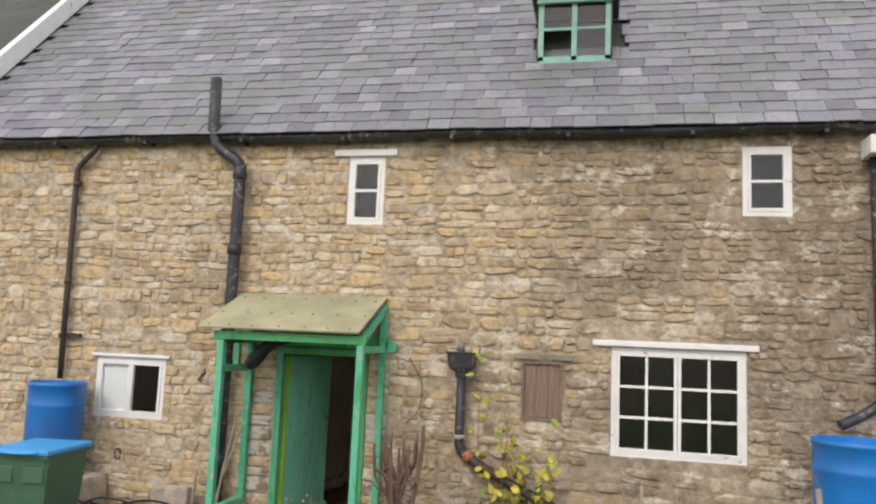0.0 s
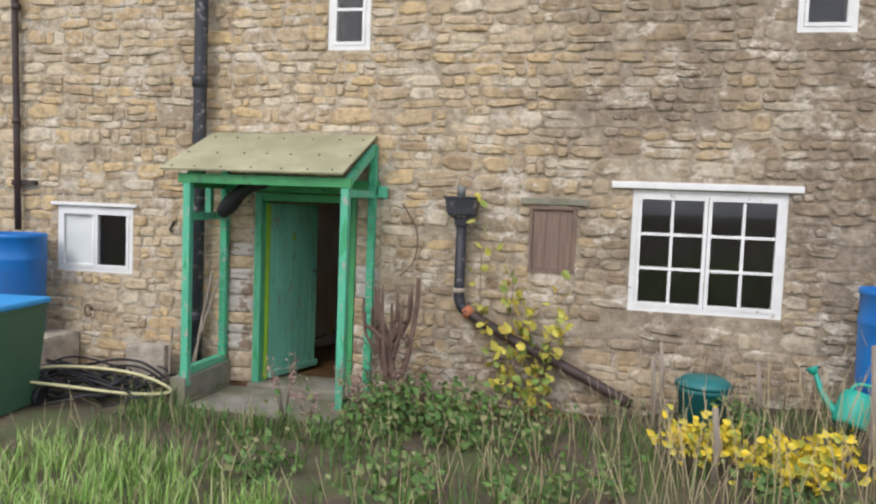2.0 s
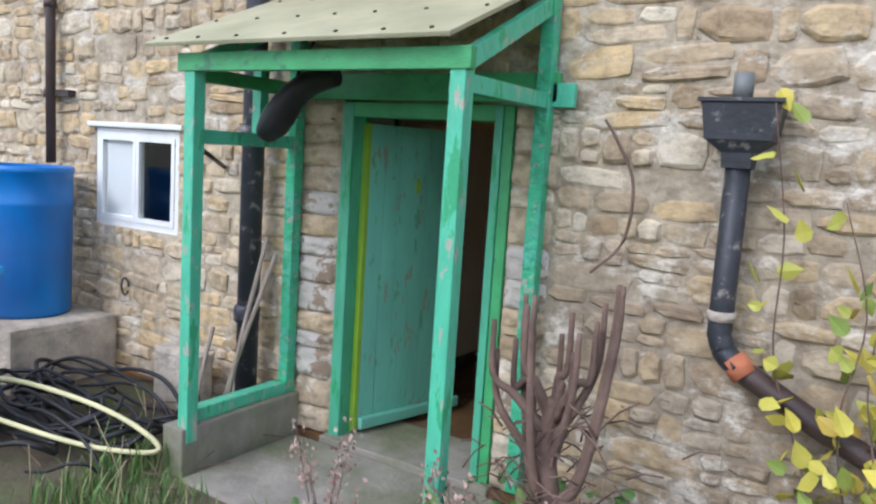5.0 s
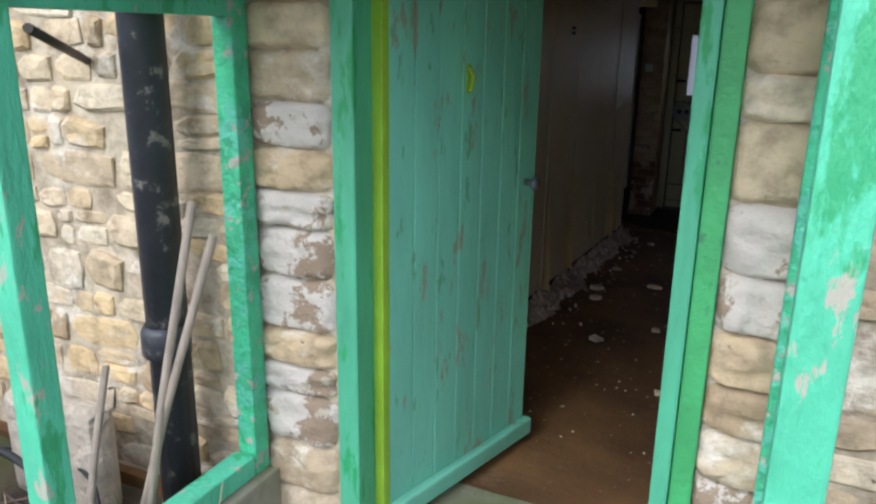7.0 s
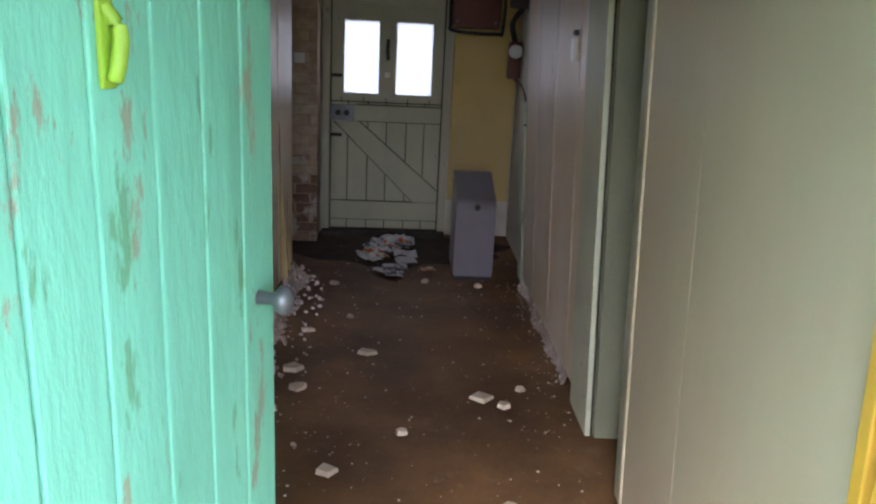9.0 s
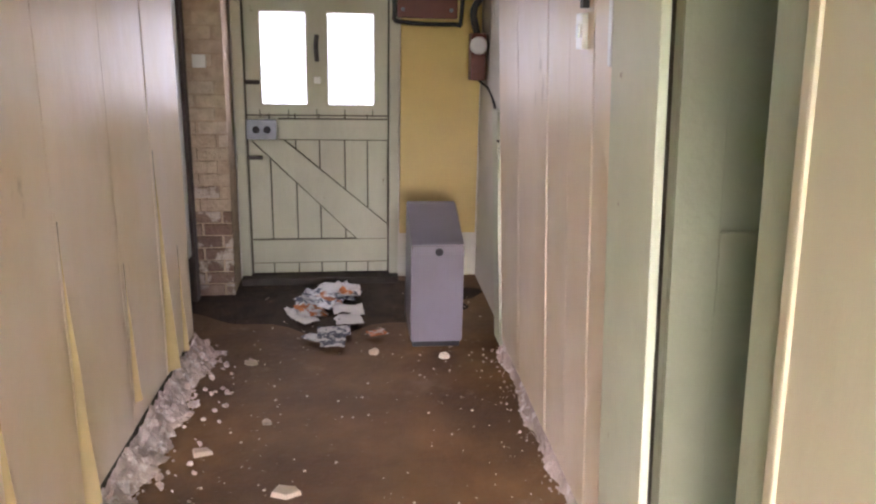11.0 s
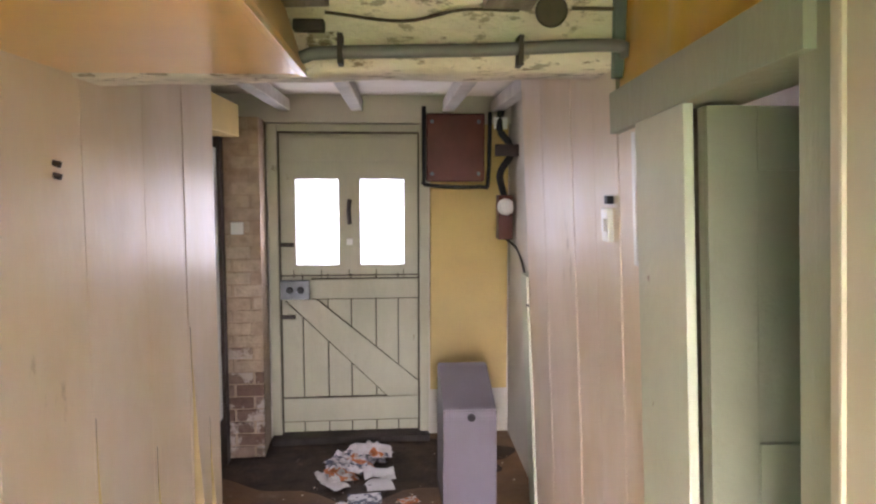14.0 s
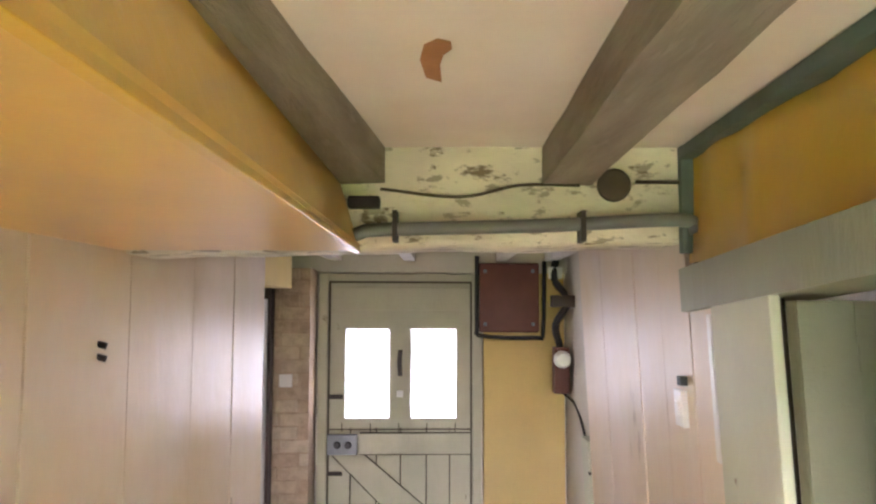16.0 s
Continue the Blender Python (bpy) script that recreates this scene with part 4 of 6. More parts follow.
def timbers():
    for x0, x1, skew in ((-0.91, -0.79, -0.075), (-0.39, -0.27, 0.0)):
        ob = thing("ceiling_joist", "dusty grey-brown ceiling joist", "joist", "joists over the hall")
        bm = bmesh.new()
        n = 12
        rows = []
        for i in range(n + 1):
            y = 0.34 - i * 2.15 / n
            s = skew * i * 2.15 / n / 0.83
            j = [0.006 * noise.noise(Vector((x0 * 9, y * 4, k))) for k in range(4)]
            rows.append([bm.verts.new(p) for p in ((x0 + s + j[0], y, 2.2), (x0 + s + j[1], y, 2.105 + j[2]), (x1 + s + j[3], y, 2.105 + j[1]), (x1 + s + j[2], y, 2.2))])
        for p, q in zip(rows, rows[1:]):
            for k in range(3):
                bm.faces.new((p[k], p[k + 1], q[k + 1], q[k]))
        part("timber", bm, joist_wood, ob)
        hall(ob, -0.03)
    ob = thing("cross_beam", "rough limewashed oak beam with flaking cream paint", "beam")
    bm = bmesh.new()
    n, m = 24, 6
    sec = [(0.34, 2.22), (0.34, 2.12), (0.34, 2.03), (0.345, 1.955), (0.36, 1.94), (0.55, 1.94), (0.56, 2.22)]
    rows = []
    for i in range(n + 1):
        x = -1.5 + i * 1.56 / n
        rows.append([bm.verts.new((x, y + 0.012 * noise.noise(Vector((x * 5, z * 7, 1))), z + 0.012 * noise.noise(Vector((x * 4, z * 3, 5))) + 0.02 * (x + 0.9))) for y, z in sec])
    for p, q in zip(rows, rows[1:]):
        for k in range(m):
            bm.faces.new((p[k], p[k + 1], q[k + 1], q[k])).smooth = True
    part("timber", bm, beam_paint, ob)
    part("crack", tube(bend([(-0.80, 0.325, 2.09), (-0.6, 0.326, 2.07), (-0.45, 0.326, 2.10), (-0.30, 0.326, 2.10)]), 0.004, 6), groove, ob)
    part("crack", box(-0.16, -0.02, 0.325, 0.335, 2.105, 2.113), groove, ob)
    part("round_hole", bm_lathe(bmesh.new(), [(0.042, 0), (0.042, 0.012), (0.034, 0.014)], 0, 0, 20), groove, ob, "dark round plug").matrix_basis = pose(-0.215, 0.33, 2.10, 90, 0, 0)
    part("peg", box(-0.88, -0.80, 0.30, 0.34, 2.04, 2.07, 0.006), dark_iron, ob, "rusty iron peg")
    hall(ob, -0.03)
    p = thing("conduit", "grey painted pipe along the underside of the beam", "pipe")
    part("pipe", tube(bend([(-0.895, 0.30, 1.95), (-0.85, 0.30, 1.975), (-0.78, 0.30, 1.985), (-0.4, 0.30, 1.995), (-0.06, 0.30, 2.01), (-0.02, 0.30, 1.98)]), 0.017, 10), grey_pipe, p)
    for x in (-0.76, -0.30):
        part("clip", box(x - 0.006, x + 0.006, 0.275, 0.34, 1.955, 2.03), dark_iron, p)
    hall(p, -0.03)
    for i, x in enumerate((-1.75, -1.30, -0.86, -0.30, 0.0)):
        ob = thing("small_joist", "small whitewashed ceiling joist by the back door", "joist", "small joists by the back door")
        part("timber", box(x - 0.035, x + 0.035, 0.56, 3.2, 2.09, 2.16, 0.006), joist_white, ob)
        hall(ob, -0.03)
    # boxed stairs
    ob = thing("stair_box", "ochre yellow painted boxing under the stairs", "boxing")
    tilt = Matrix.Translation((0, 0.335, 1.935))
    part("soffit", box(-1.46, -0.852, -2.3, 0, 0, 0.018, m=tilt), ochre_soft, ob, "pale ochre soffit board")
    bm = box(-0.866, -0.848, -2.3, 0, -0.006, 0.262, 0.002, m=tilt)
    for v in bm.verts:
        v.co.x -= 0.31 * (v.co.z - 1.93)
    part("side", bm, ochre, ob)
    hall(ob, -0.03)


timbers()


def side_door():
    ob = tagged(new("door_frame"), "pale sage green painted frame of the side door, worn edges", "door frame", "", "structure")
    part("casing", box(-0.03, -0.008, -0.165, 0.14, 0.0, 1.86, 0.004), sage_pale, ob, "wide pale sage casing board")
    part("jamb", box(-0.004, 0.03, -0.10, 0.14, 0.0, 1.86, 0.004), groove, ob)
    part("near_jamb", box(-0.015, 0.12, -0.68, -0.57, 0.0, 1.95, 0.005), sage, ob)
    bm = bmesh.new()
    a = [(-0.62, 1.842), (0.33, 1.785), (0.33, 1.89), (-0.62, 1.94)]
    v0 = [bm.verts.new((-0.035, y, z)) for y, z in a]
    v1 = [bm.verts.new((0.10, y, z)) for y, z in a]
    bm.faces.new(v0)
    bm.faces.new(v1[::-1])
    for i in range(4):
        bm.faces.new((v0[i], v0[(i + 1) % 4], v1[(i + 1) % 4], v1[i]))
    part("head", bm, sage, ob)
    lean(ob)
    hall(ob, -0.03)
    y = thing("overdoor_panel", "crinkled ochre yellow panel over the side door", "panel")
    bm = bmesh.new()
    n = 20
    rows = []
    for i in range(n + 1):
        q = -0.62 + i * 0.96 / n
        rows.append([bm.verts.new((-0.020 + 0.02 * noise.noise(Vector((q * 6 + z * 2, z * 2.5, 2))) + 0.008 * noise.noise(Vector((q * 17, z * 4, 5))), q, z)) for z in (1.905, 1.96, 2.03, 2.10, 2.17)])
    for p, r in zip(rows, rows[1:]):
        for k in range(4):
            bm.faces.new((p[k], p[k + 1], r[k + 1], r[k])).smooth = True
    part("sheet", bm, ochre, y)
    part("backing", box(0.0, 0.08, -1.80, 0.34, 1.955, 2.2), ochre, y)
    part("top_trim", box(-0.05, 0.0, -0.65, 0.33, 2.165, 2.198, 0.004), teal_trim, y, "dark teal trim")
    part("end_trim", box(-0.05, 0.0, 0.315, 0.345, 1.93, 2.2, 0.004), teal_trim, y)
    hall(y, -0.03)
    d = tagged(new("door_2"), "dark sage green panelled door standing open into the side room", "door", "", "structure")
    part("leaf", box(0.0, 0.74, -0.018, 0.018, 0.02, 1.775, 0.004), sage_dark, d)
    part("stile", box(0.0, 0.10, -0.03, -0.018, 0.02, 1.775, 0.003), sage_dark, d)
    part("rail", box(0.10, 0.74, -0.03, -0.018, 1.65, 1.775, 0.003), sage_dark, d)
    part("rail", box(0.10, 0.74, -0.03, -0.018, 0.92, 1.10, 0.003), sage_dark, d)
    part("rail", box(0.10, 0.74, -0.03, -0.018, 0.02, 0.22, 0.003), sage_dark, d)
    lean(d)
    d.matrix_basis = HALL @ pose(-0.006, -0.19, 0, 0, 0, 0)
    # side room
    structure("ceiling_side_room", box(-2.2, 3.2, 9.52, 14.6, 2.30, 2.40), ceiling_white, "white ceiling of the side room")
    structure("wall_side_room", box(-2.1, 3.2, 14.3, 14.4, 0, 2.3), room_white)
    structure("wall_side_room_east", box(3.1, 3.2, 9.5, 14.29, 0, 2.3), room_white)


side_door()


def back_door():
    fr = tagged(new("door_frame"), "worn pale green frame of the back door", "door frame", "", "structure")
    part("jamb", box(-2.85, -2.795, 14.38, 14.47, 0.0, 1.98, 0.004), back_green, fr)
    part("jamb", box(-1.925, -1.87, 14.38, 14.47, 0.0, 1.98, 0.004), back_green, fr)
    part("head", box(-2.795, -1.925, 14.39, 14.47, 1.935, 1.98, 0.003), back_green, fr)
    part("sill", box(-2.85, -1.87, 14.30, 14.5, 0.0, 0.045, 0.006), dark_iron, fr, "dark dirty sill")
    d = tagged(new("door_3"), "pale olive ledged and braced back door with two obscured glass panes", "door", "", "structure")
    x0, x1, y = -2.79, -1.93, 14.42
    edges = [x0, x0 + 0.135, x0 + 0.29, x0 + 0.435, x0 + 0.59, x0 + 0.73, x1]
    for a, b in zip(edges, edges[1:]):
        part("plank", box(a + 0.004, b - 0.004, y, y + 0.02, 0.05, 1.06, 0.003), back_green, d)
    part("backing", box(x0 + 0.002, x1 - 0.002, y + 0.02, y + 0.03, 0.05, 1.06), groove, d)
    part("bottom_rail", box(x0 + 0.01, x1, y - 0.024, y - 0.002, 0.125, 0.27, 0.004), back_green, d)
    part("lock_rail", box(x0 + 0.19, x1, y - 0.024, y - 0.002, 0.905, 1.025, 0.004), back_green, d)
    bm = bmesh.new()
    a = [(x0 + 0.03, 0.90), (x0 + 0.22, 0.90), (x1, 0.36), (x1, 0.275), (x1 - 0.2, 0.275)]
    v0 = [bm.verts.new((x, y - 0.022, z)) for x, z in a]
    v1 = [bm.verts.new((x, y - 0.002, z)) for x, z in a]
    bm.faces.new(v0)
    bm.faces.new(v1[::-1])
    for i in range(5):
        bm.faces.new((v0[i], v0[(i + 1) % 5], v1[(i + 1) % 5], v1[i]))
    part("brace", bm, back_green, d)
    # top half with the two lights
    bm = bmesh.new()
    for p, q, r, s in ((x0, -2.69, 1.06, 1.93), (-2.425, -2.295, 1.06, 1.93), (-2.02, x1, 1.06, 1.93)):
        bm_box(bm, p, q, y - 0.006, y + 0.03, r, s)
    for p, q in ((-2.69, -2.425), (-2.295, -2.02)):
        bm_box(bm, p, q, y - 0.006, y + 0.03, 1.06, 1.115)
        bm_box(bm, p, q, y - 0.006, y + 0.03, 1.65, 1.93)
    part("top_panel", bm, back_green, d)
    part("top_ledge", box(x0 + 0.01, x1 - 0.01, y - 0.02, y - 0.008, 1.76, 1.90, 0.004), back_green, d)
    for p, q in ((-2.69, -2.425), (-2.295, -2.02)):
        bm = bmesh.new()
        for e in ((p - 0.02, p, 1.095, 1.67), (q, q + 0.02, 1.095, 1.67)):
            bm_box(bm, e[0], e[1], y - 0.02, y - 0.007, e[2], e[3])
        bm_box(bm, p, q, y - 0.02, y - 0.007, 1.65, 1.67)
        bm_box(bm, p, q, y - 0.02, y - 0.007, 1.095, 1.115)
        part("bead", bm, back_green, d)
        g = part("pane", box(p, q, y + 0.008, y + 0.012, 1.115, 1.65), obscured_glass, d, "obscured white glass")
        g.visible_shadow = False
    for i in range(5):
        x = x0 + 0.08 + i * 0.17
        part("joint", box(x, x + 0.006, y - 0.009, y - 0.005, 1.035, 1.085), groove, d)
    part("seam", box(x0, x1, y - 0.010, y - 0.005, 1.045, 1.053), groove, d)
    k = part("lock", box(-2.79, -2.61, y - 0.06, y - 0.024, 0.905, 1.025, 0.006), steel, d, "old rim lock")
    for x in (-2.73, -2.665):
        part("keyhole", bm_lathe(bmesh.new(), [(0.022, 0), (0.02, 0.012), (0.008, 0.014)], 0, 0, 14), black_rubber, k).matrix_basis = pose(x, y - 0.061, 0.965, 90, 0, 0)
    for z in (0.78, 1.23):
        part("bolt", box(-2.79, -2.70, y - 0.03, y - 0.022 if z < 1 else y - 0.006, z, z + 0.025, 0.003), dark_iron, d)
    part("knocker", tube(bend([(-2.36, y - 0.02, 1.52), (-2.365, y - 0.04, 1.45), (-2.36, y - 0.03, 1.37)]), 0.014, 8), dark_iron, d, "dark iron latch")
    part("catch", box(-2.38, -2.34, y - 0.03, y - 0.006, 1.24, 1.28, 0.005), white_plain, d)
    # Unseen dark strips behind the leaf, added to block light leaks round it
    for e in ((x0 - 0.02, x0 + 0.014), (x1 - 0.014, x1 + 0.02)):
        part("stop", box(e[0], e[1], y + 0.031, y + 0.05, 0.0, 1.97), groove, fr)
    part("stop", box(x0, x1, y + 0.031, y + 0.05, 1.915, 1.97), groove, fr)
    part("stop", box(x0, x1, y + 0.031, y + 0.05, 0.0, 0.07), groove, fr)
    # Dark strips put in the shadow and dirt along brace and rails
    for p, q in (((x0 + 0.22, 0.90), (x1, 0.36)), ((x0 + 0.03, 0.895), (x1 - 0.2, 0.275))):
        part("brace_seam", tube([(p[0], y - 0.012, p[1]), (q[0], y - 0.012, q[1])], 0.006, 6), groove, d, "dark line beside the brace for its shadow and dirt")
    for z in (0.122, 0.273, 0.902, 1.028):
        part("rail_seam", box(x0 + (0.19 if z > 0.5 else 0.01), x1, y - 0.013, y - 0.001, z - 0.004, z + 0.004), groove, d)
    for e in (x0 + 0.002, x1 - 0.002):
        part("edge_gap", box(e - 0.005, e + 0.005, y - 0.03, y + 0.03, 0.05, 1.93), groove, d)
    part("edge_gap", box(x0, x1, y - 0.03, y + 0.03, 1.925, 1.937), groove, d)
    at_back(fr)
    at_back(d)
    # wall round it
    p = tagged(new("wall_panel"), "mustard yellow painted wall panel beside the back door", "wall panel", "", "structure")
    part("sheet", box(-1.855, -1.36, 14.42, 14.455, 0.3, 2.12, 0.004), yellow_wall, p)
    at_back(p)
    at_back(structure("wall_over_back_door", box(-3.4, -1.3, 14.40, 14.455, 1.99, 2.2), room_plaster, "dusty pink plaster over the back door"))


back_door()


def brick_pier():
    pier = structure("brick_pier", box(-3.13, -2.87, 14.13, 14.45, 0.0, 2.0), brick_pale, "flaking limewashed brick pier with damp bare bricks below")
    rng = random.Random(4)
    z, r = 0.005, 0
    while z < 1.95:
        x = -3.14 - (0.11 if r % 2 else 0.0)
        while x < -2.86:
            a, b = max(x, -3.135), min(x + 0.215, -2.862)
            if b - a > 0.03:
                part("brick", box(a + 0.004, b - 0.004, 14.117 + rng.uniform(-0.004, 0.006), 14.15, z, z + 0.066, 0.004), brick_bare if z < 0.55 + rng.uniform(-0.12, 0.12) else brick_pale, pier)
            x += 0.222
        z += 0.074
        r += 1
    at_back(pier)


def left_opening():
    ob = tagged(new("door_4"), "white painted edge of a door standing in the side opening", "door", "", "structure")
    part("leaf", box(-1.66, -1.62, 1.95, 2.62, 0.28, 1.82, 0.005), white_paint, ob)
    part("post", box(-1.70, -1.60, 2.60, 2.68, 0.0, 1.95, 0.006), brown_pipe, ob, "dark stained post")
    hall(ob)
    b = thing("lintel_block", "yellow painted lintel end over the side opening", "lintel")
    part("block", box(-1.72, -1.50, 1.9, 2.65, 1.88, 2.06, 0.008), yellow_wall, b)
    hall(b)
    hall(structure("wall_left_room", box(-3.6, -3.5, 0.4, 3.3, 0, 2.3), room_plaster))
    hall(structure("wall_left_room_side", box(-3.5, -1.60, 1.60, 1.70, 0, 2.3), room_plaster))


left_opening()


def heater():
    ob = thing("storage_heater", "lilac-grey metal heater with a sloping top and black knob", "heater")
    bm = bmesh.new()
    prof = [(0.0, 0.03), (0.0, 0.49), (0.012, 0.525), (0.03, 0.54), (0.36, 0.665), (0.42, 0.67), (0.42, 0.03)]
    v0 = [bm.verts.new((-0.13, y, z)) for y, z in prof]
    v1 = [bm.verts.new((0.13, y, z)) for y, z in prof]
    bm.faces.new(v0)
    bm.faces.new(v1[::-1])
    for i in range(len(prof)):
        bm.faces.new((v0[i], v0[(i + 1) % len(prof)], v1[(i + 1) % len(prof)], v1[i]))
    bmesh.ops.bevel(bm, geom=[e for e in bm.edges], offset=0.006, segments=2, affect="EDGES")
    part("casing", bm, heater_grey, ob)
    part("plinth", box(-0.12, 0.12, 0.015, 0.41, 0.0, 0.035), black_rubber, ob, "black plinth")
    part("knob", bm_lathe(bmesh.new(), [(0.02, 0), (0.02, 0.012), (0.016, 0.02)], 0, 0, 16), black_rubber, ob, "black control knob").matrix_basis = pose(0.005, 0.0, 0.50, 90, 0, 0)
    part("lid_seam", box(-0.131, 0.131, 0.014, 0.018, 0.03, 0.524), groove, ob)
    ob.matrix_basis = HALL @ pose(-0.27, 1.86, 0, 0, 0, 1)


heater()


def meters():
    ob = thing("meter_board", "dark oxblood red meter board with a rounded conduit loop round it", "meter board")
    part("board", box(-1.885, -1.52, 14.36, 14.40, 1.63, 2.05, 0.012), meter_red, ob)
    pts = [(-1.90, 14.36, 2.09), (-1.90, 14.36, 1.68), (-1.87, 14.36, 1.61), (-1.55, 14.36, 1.60), (-1.50, 14.36, 1.64), (-1.49, 14.36, 2.06)]
    part("conduit", tube(bend(pts, 4), 0.013, 8), black_rubber, ob, "black conduit")
    for x, z in ((-1.85, 1.68), (-1.56, 1.68), (-1.56, 2.0), (-1.85, 2.0)):
        part("screw", bm_lathe(bmesh.new(), [(0.012, 0), (0.01, 0.006)], 0, 0, 10), steel, ob).matrix_basis = pose(x, 14.36, z, 90, 0, 0)
    at_back(ob)
    f = thing("fuse_box", "brown fuse box with a white cover and cables", "fuse box")
    part("body", box(-1.46, -1.37, 14.20, 14.30, 1.28, 1.55, 0.008), meter_red, f)
    part("cover", bm_lathe(bmesh.new(), [(0.05, 0), (0.05, 0.03), (0.035, 0.05)], 0, 0, 18), white_plain, f, "white round cover").matrix_basis = pose(-1.42, 14.2, 1.48, 90, 0, 0)
    part("cable", tube(bend([(-1.42, 14.3, 2.12), (-1.45, 14.25, 1.95), (-1.38, 14.2, 1.82), (-1.45, 14.22, 1.68), (-1.42, 14.25, 1.55)]), 0.022, 8), black_rubber, f, "thick black cable")
    part("cable", tube(bend([(-1.40, 14.25, 1.28), (-1.36, 14.1, 1.22), (-1.42, 13.6, 1.10), (-1.5, 13.2, 1.04)]), 0.008, 6), dark_iron, f)
    part("strap", box(-1.50, -1.25, 14.1, 14.13, 1.78, 1.85, 0.004), brown_pipe, f)
    part("bracket", box(-1.48, -1.40, 14.25, 14.28, 1.95, 2.02, 0.004), white_plain, f)
    at_back(f)
    p = thing("leaning_board", "pale grey board leaning in the corner by the heater", "board")
    part("sheet", box(-0.02, 0.02, 1.86, 2.02, 0.0, 1.18, 0.004), sage_pale, p)
    hall(lean(p))
    s = thing("light_switch", "white light switch on the boarded wall", "light switch")
    part("plate", box(-0.030, -0.012, 0.405, 0.47, 1.46, 1.555, 0.004), white_plain, s)
    part("rocker", box(-0.036, -0.029, 0.425, 0.45, 1.49, 1.525, 0.002), white_plain, s)
    part("box_top", box(-0.03, -0.012, 0.40, 0.43, 1.567, 1.59), black_rubber, s)
    hall(lean(s))
    # Sheen on the casing's edge, made as a thin white piece
    t = thing("white_strip", "tall narrow white strip for the light caught by the door casing's edge", "strip")
    part("strip", box(-0.030, -0.012, 0.15, 0.18, 1.42, 1.75, 0.005), white_plain, t)
    hall(lean(t))
    h = thing("coat_hooks", "pair of small dark screw holes with rusty hooks", "hook")
    for z in (1.645, 1.675):
        part("hook", tube([(-1.455, 0.23, z), (-1.435, 0.235, z - 0.006)], 0.008, 8), dark_iron, h)
    hall(h)
    n = thing("nails_near_door", "two bent rusty nails in the cream boards", "nail")
    for y, z in ((-1.48, 1.53), (-1.5, 1.46)):
        part("nail", tube([(-0.03, y, z), (-0.05, y - 0.01, z + 0.012)], 0.003, 6), dark_iron, n)
    hall(n)
    w = thing("bell_box", "small white junction box on the brick pier", "junction box")
    part("cover", box(-3.03, -2.96, 14.09, 14.115, 1.33, 1.40, 0.004), white_plain, w)
    at_back(w)


meters()


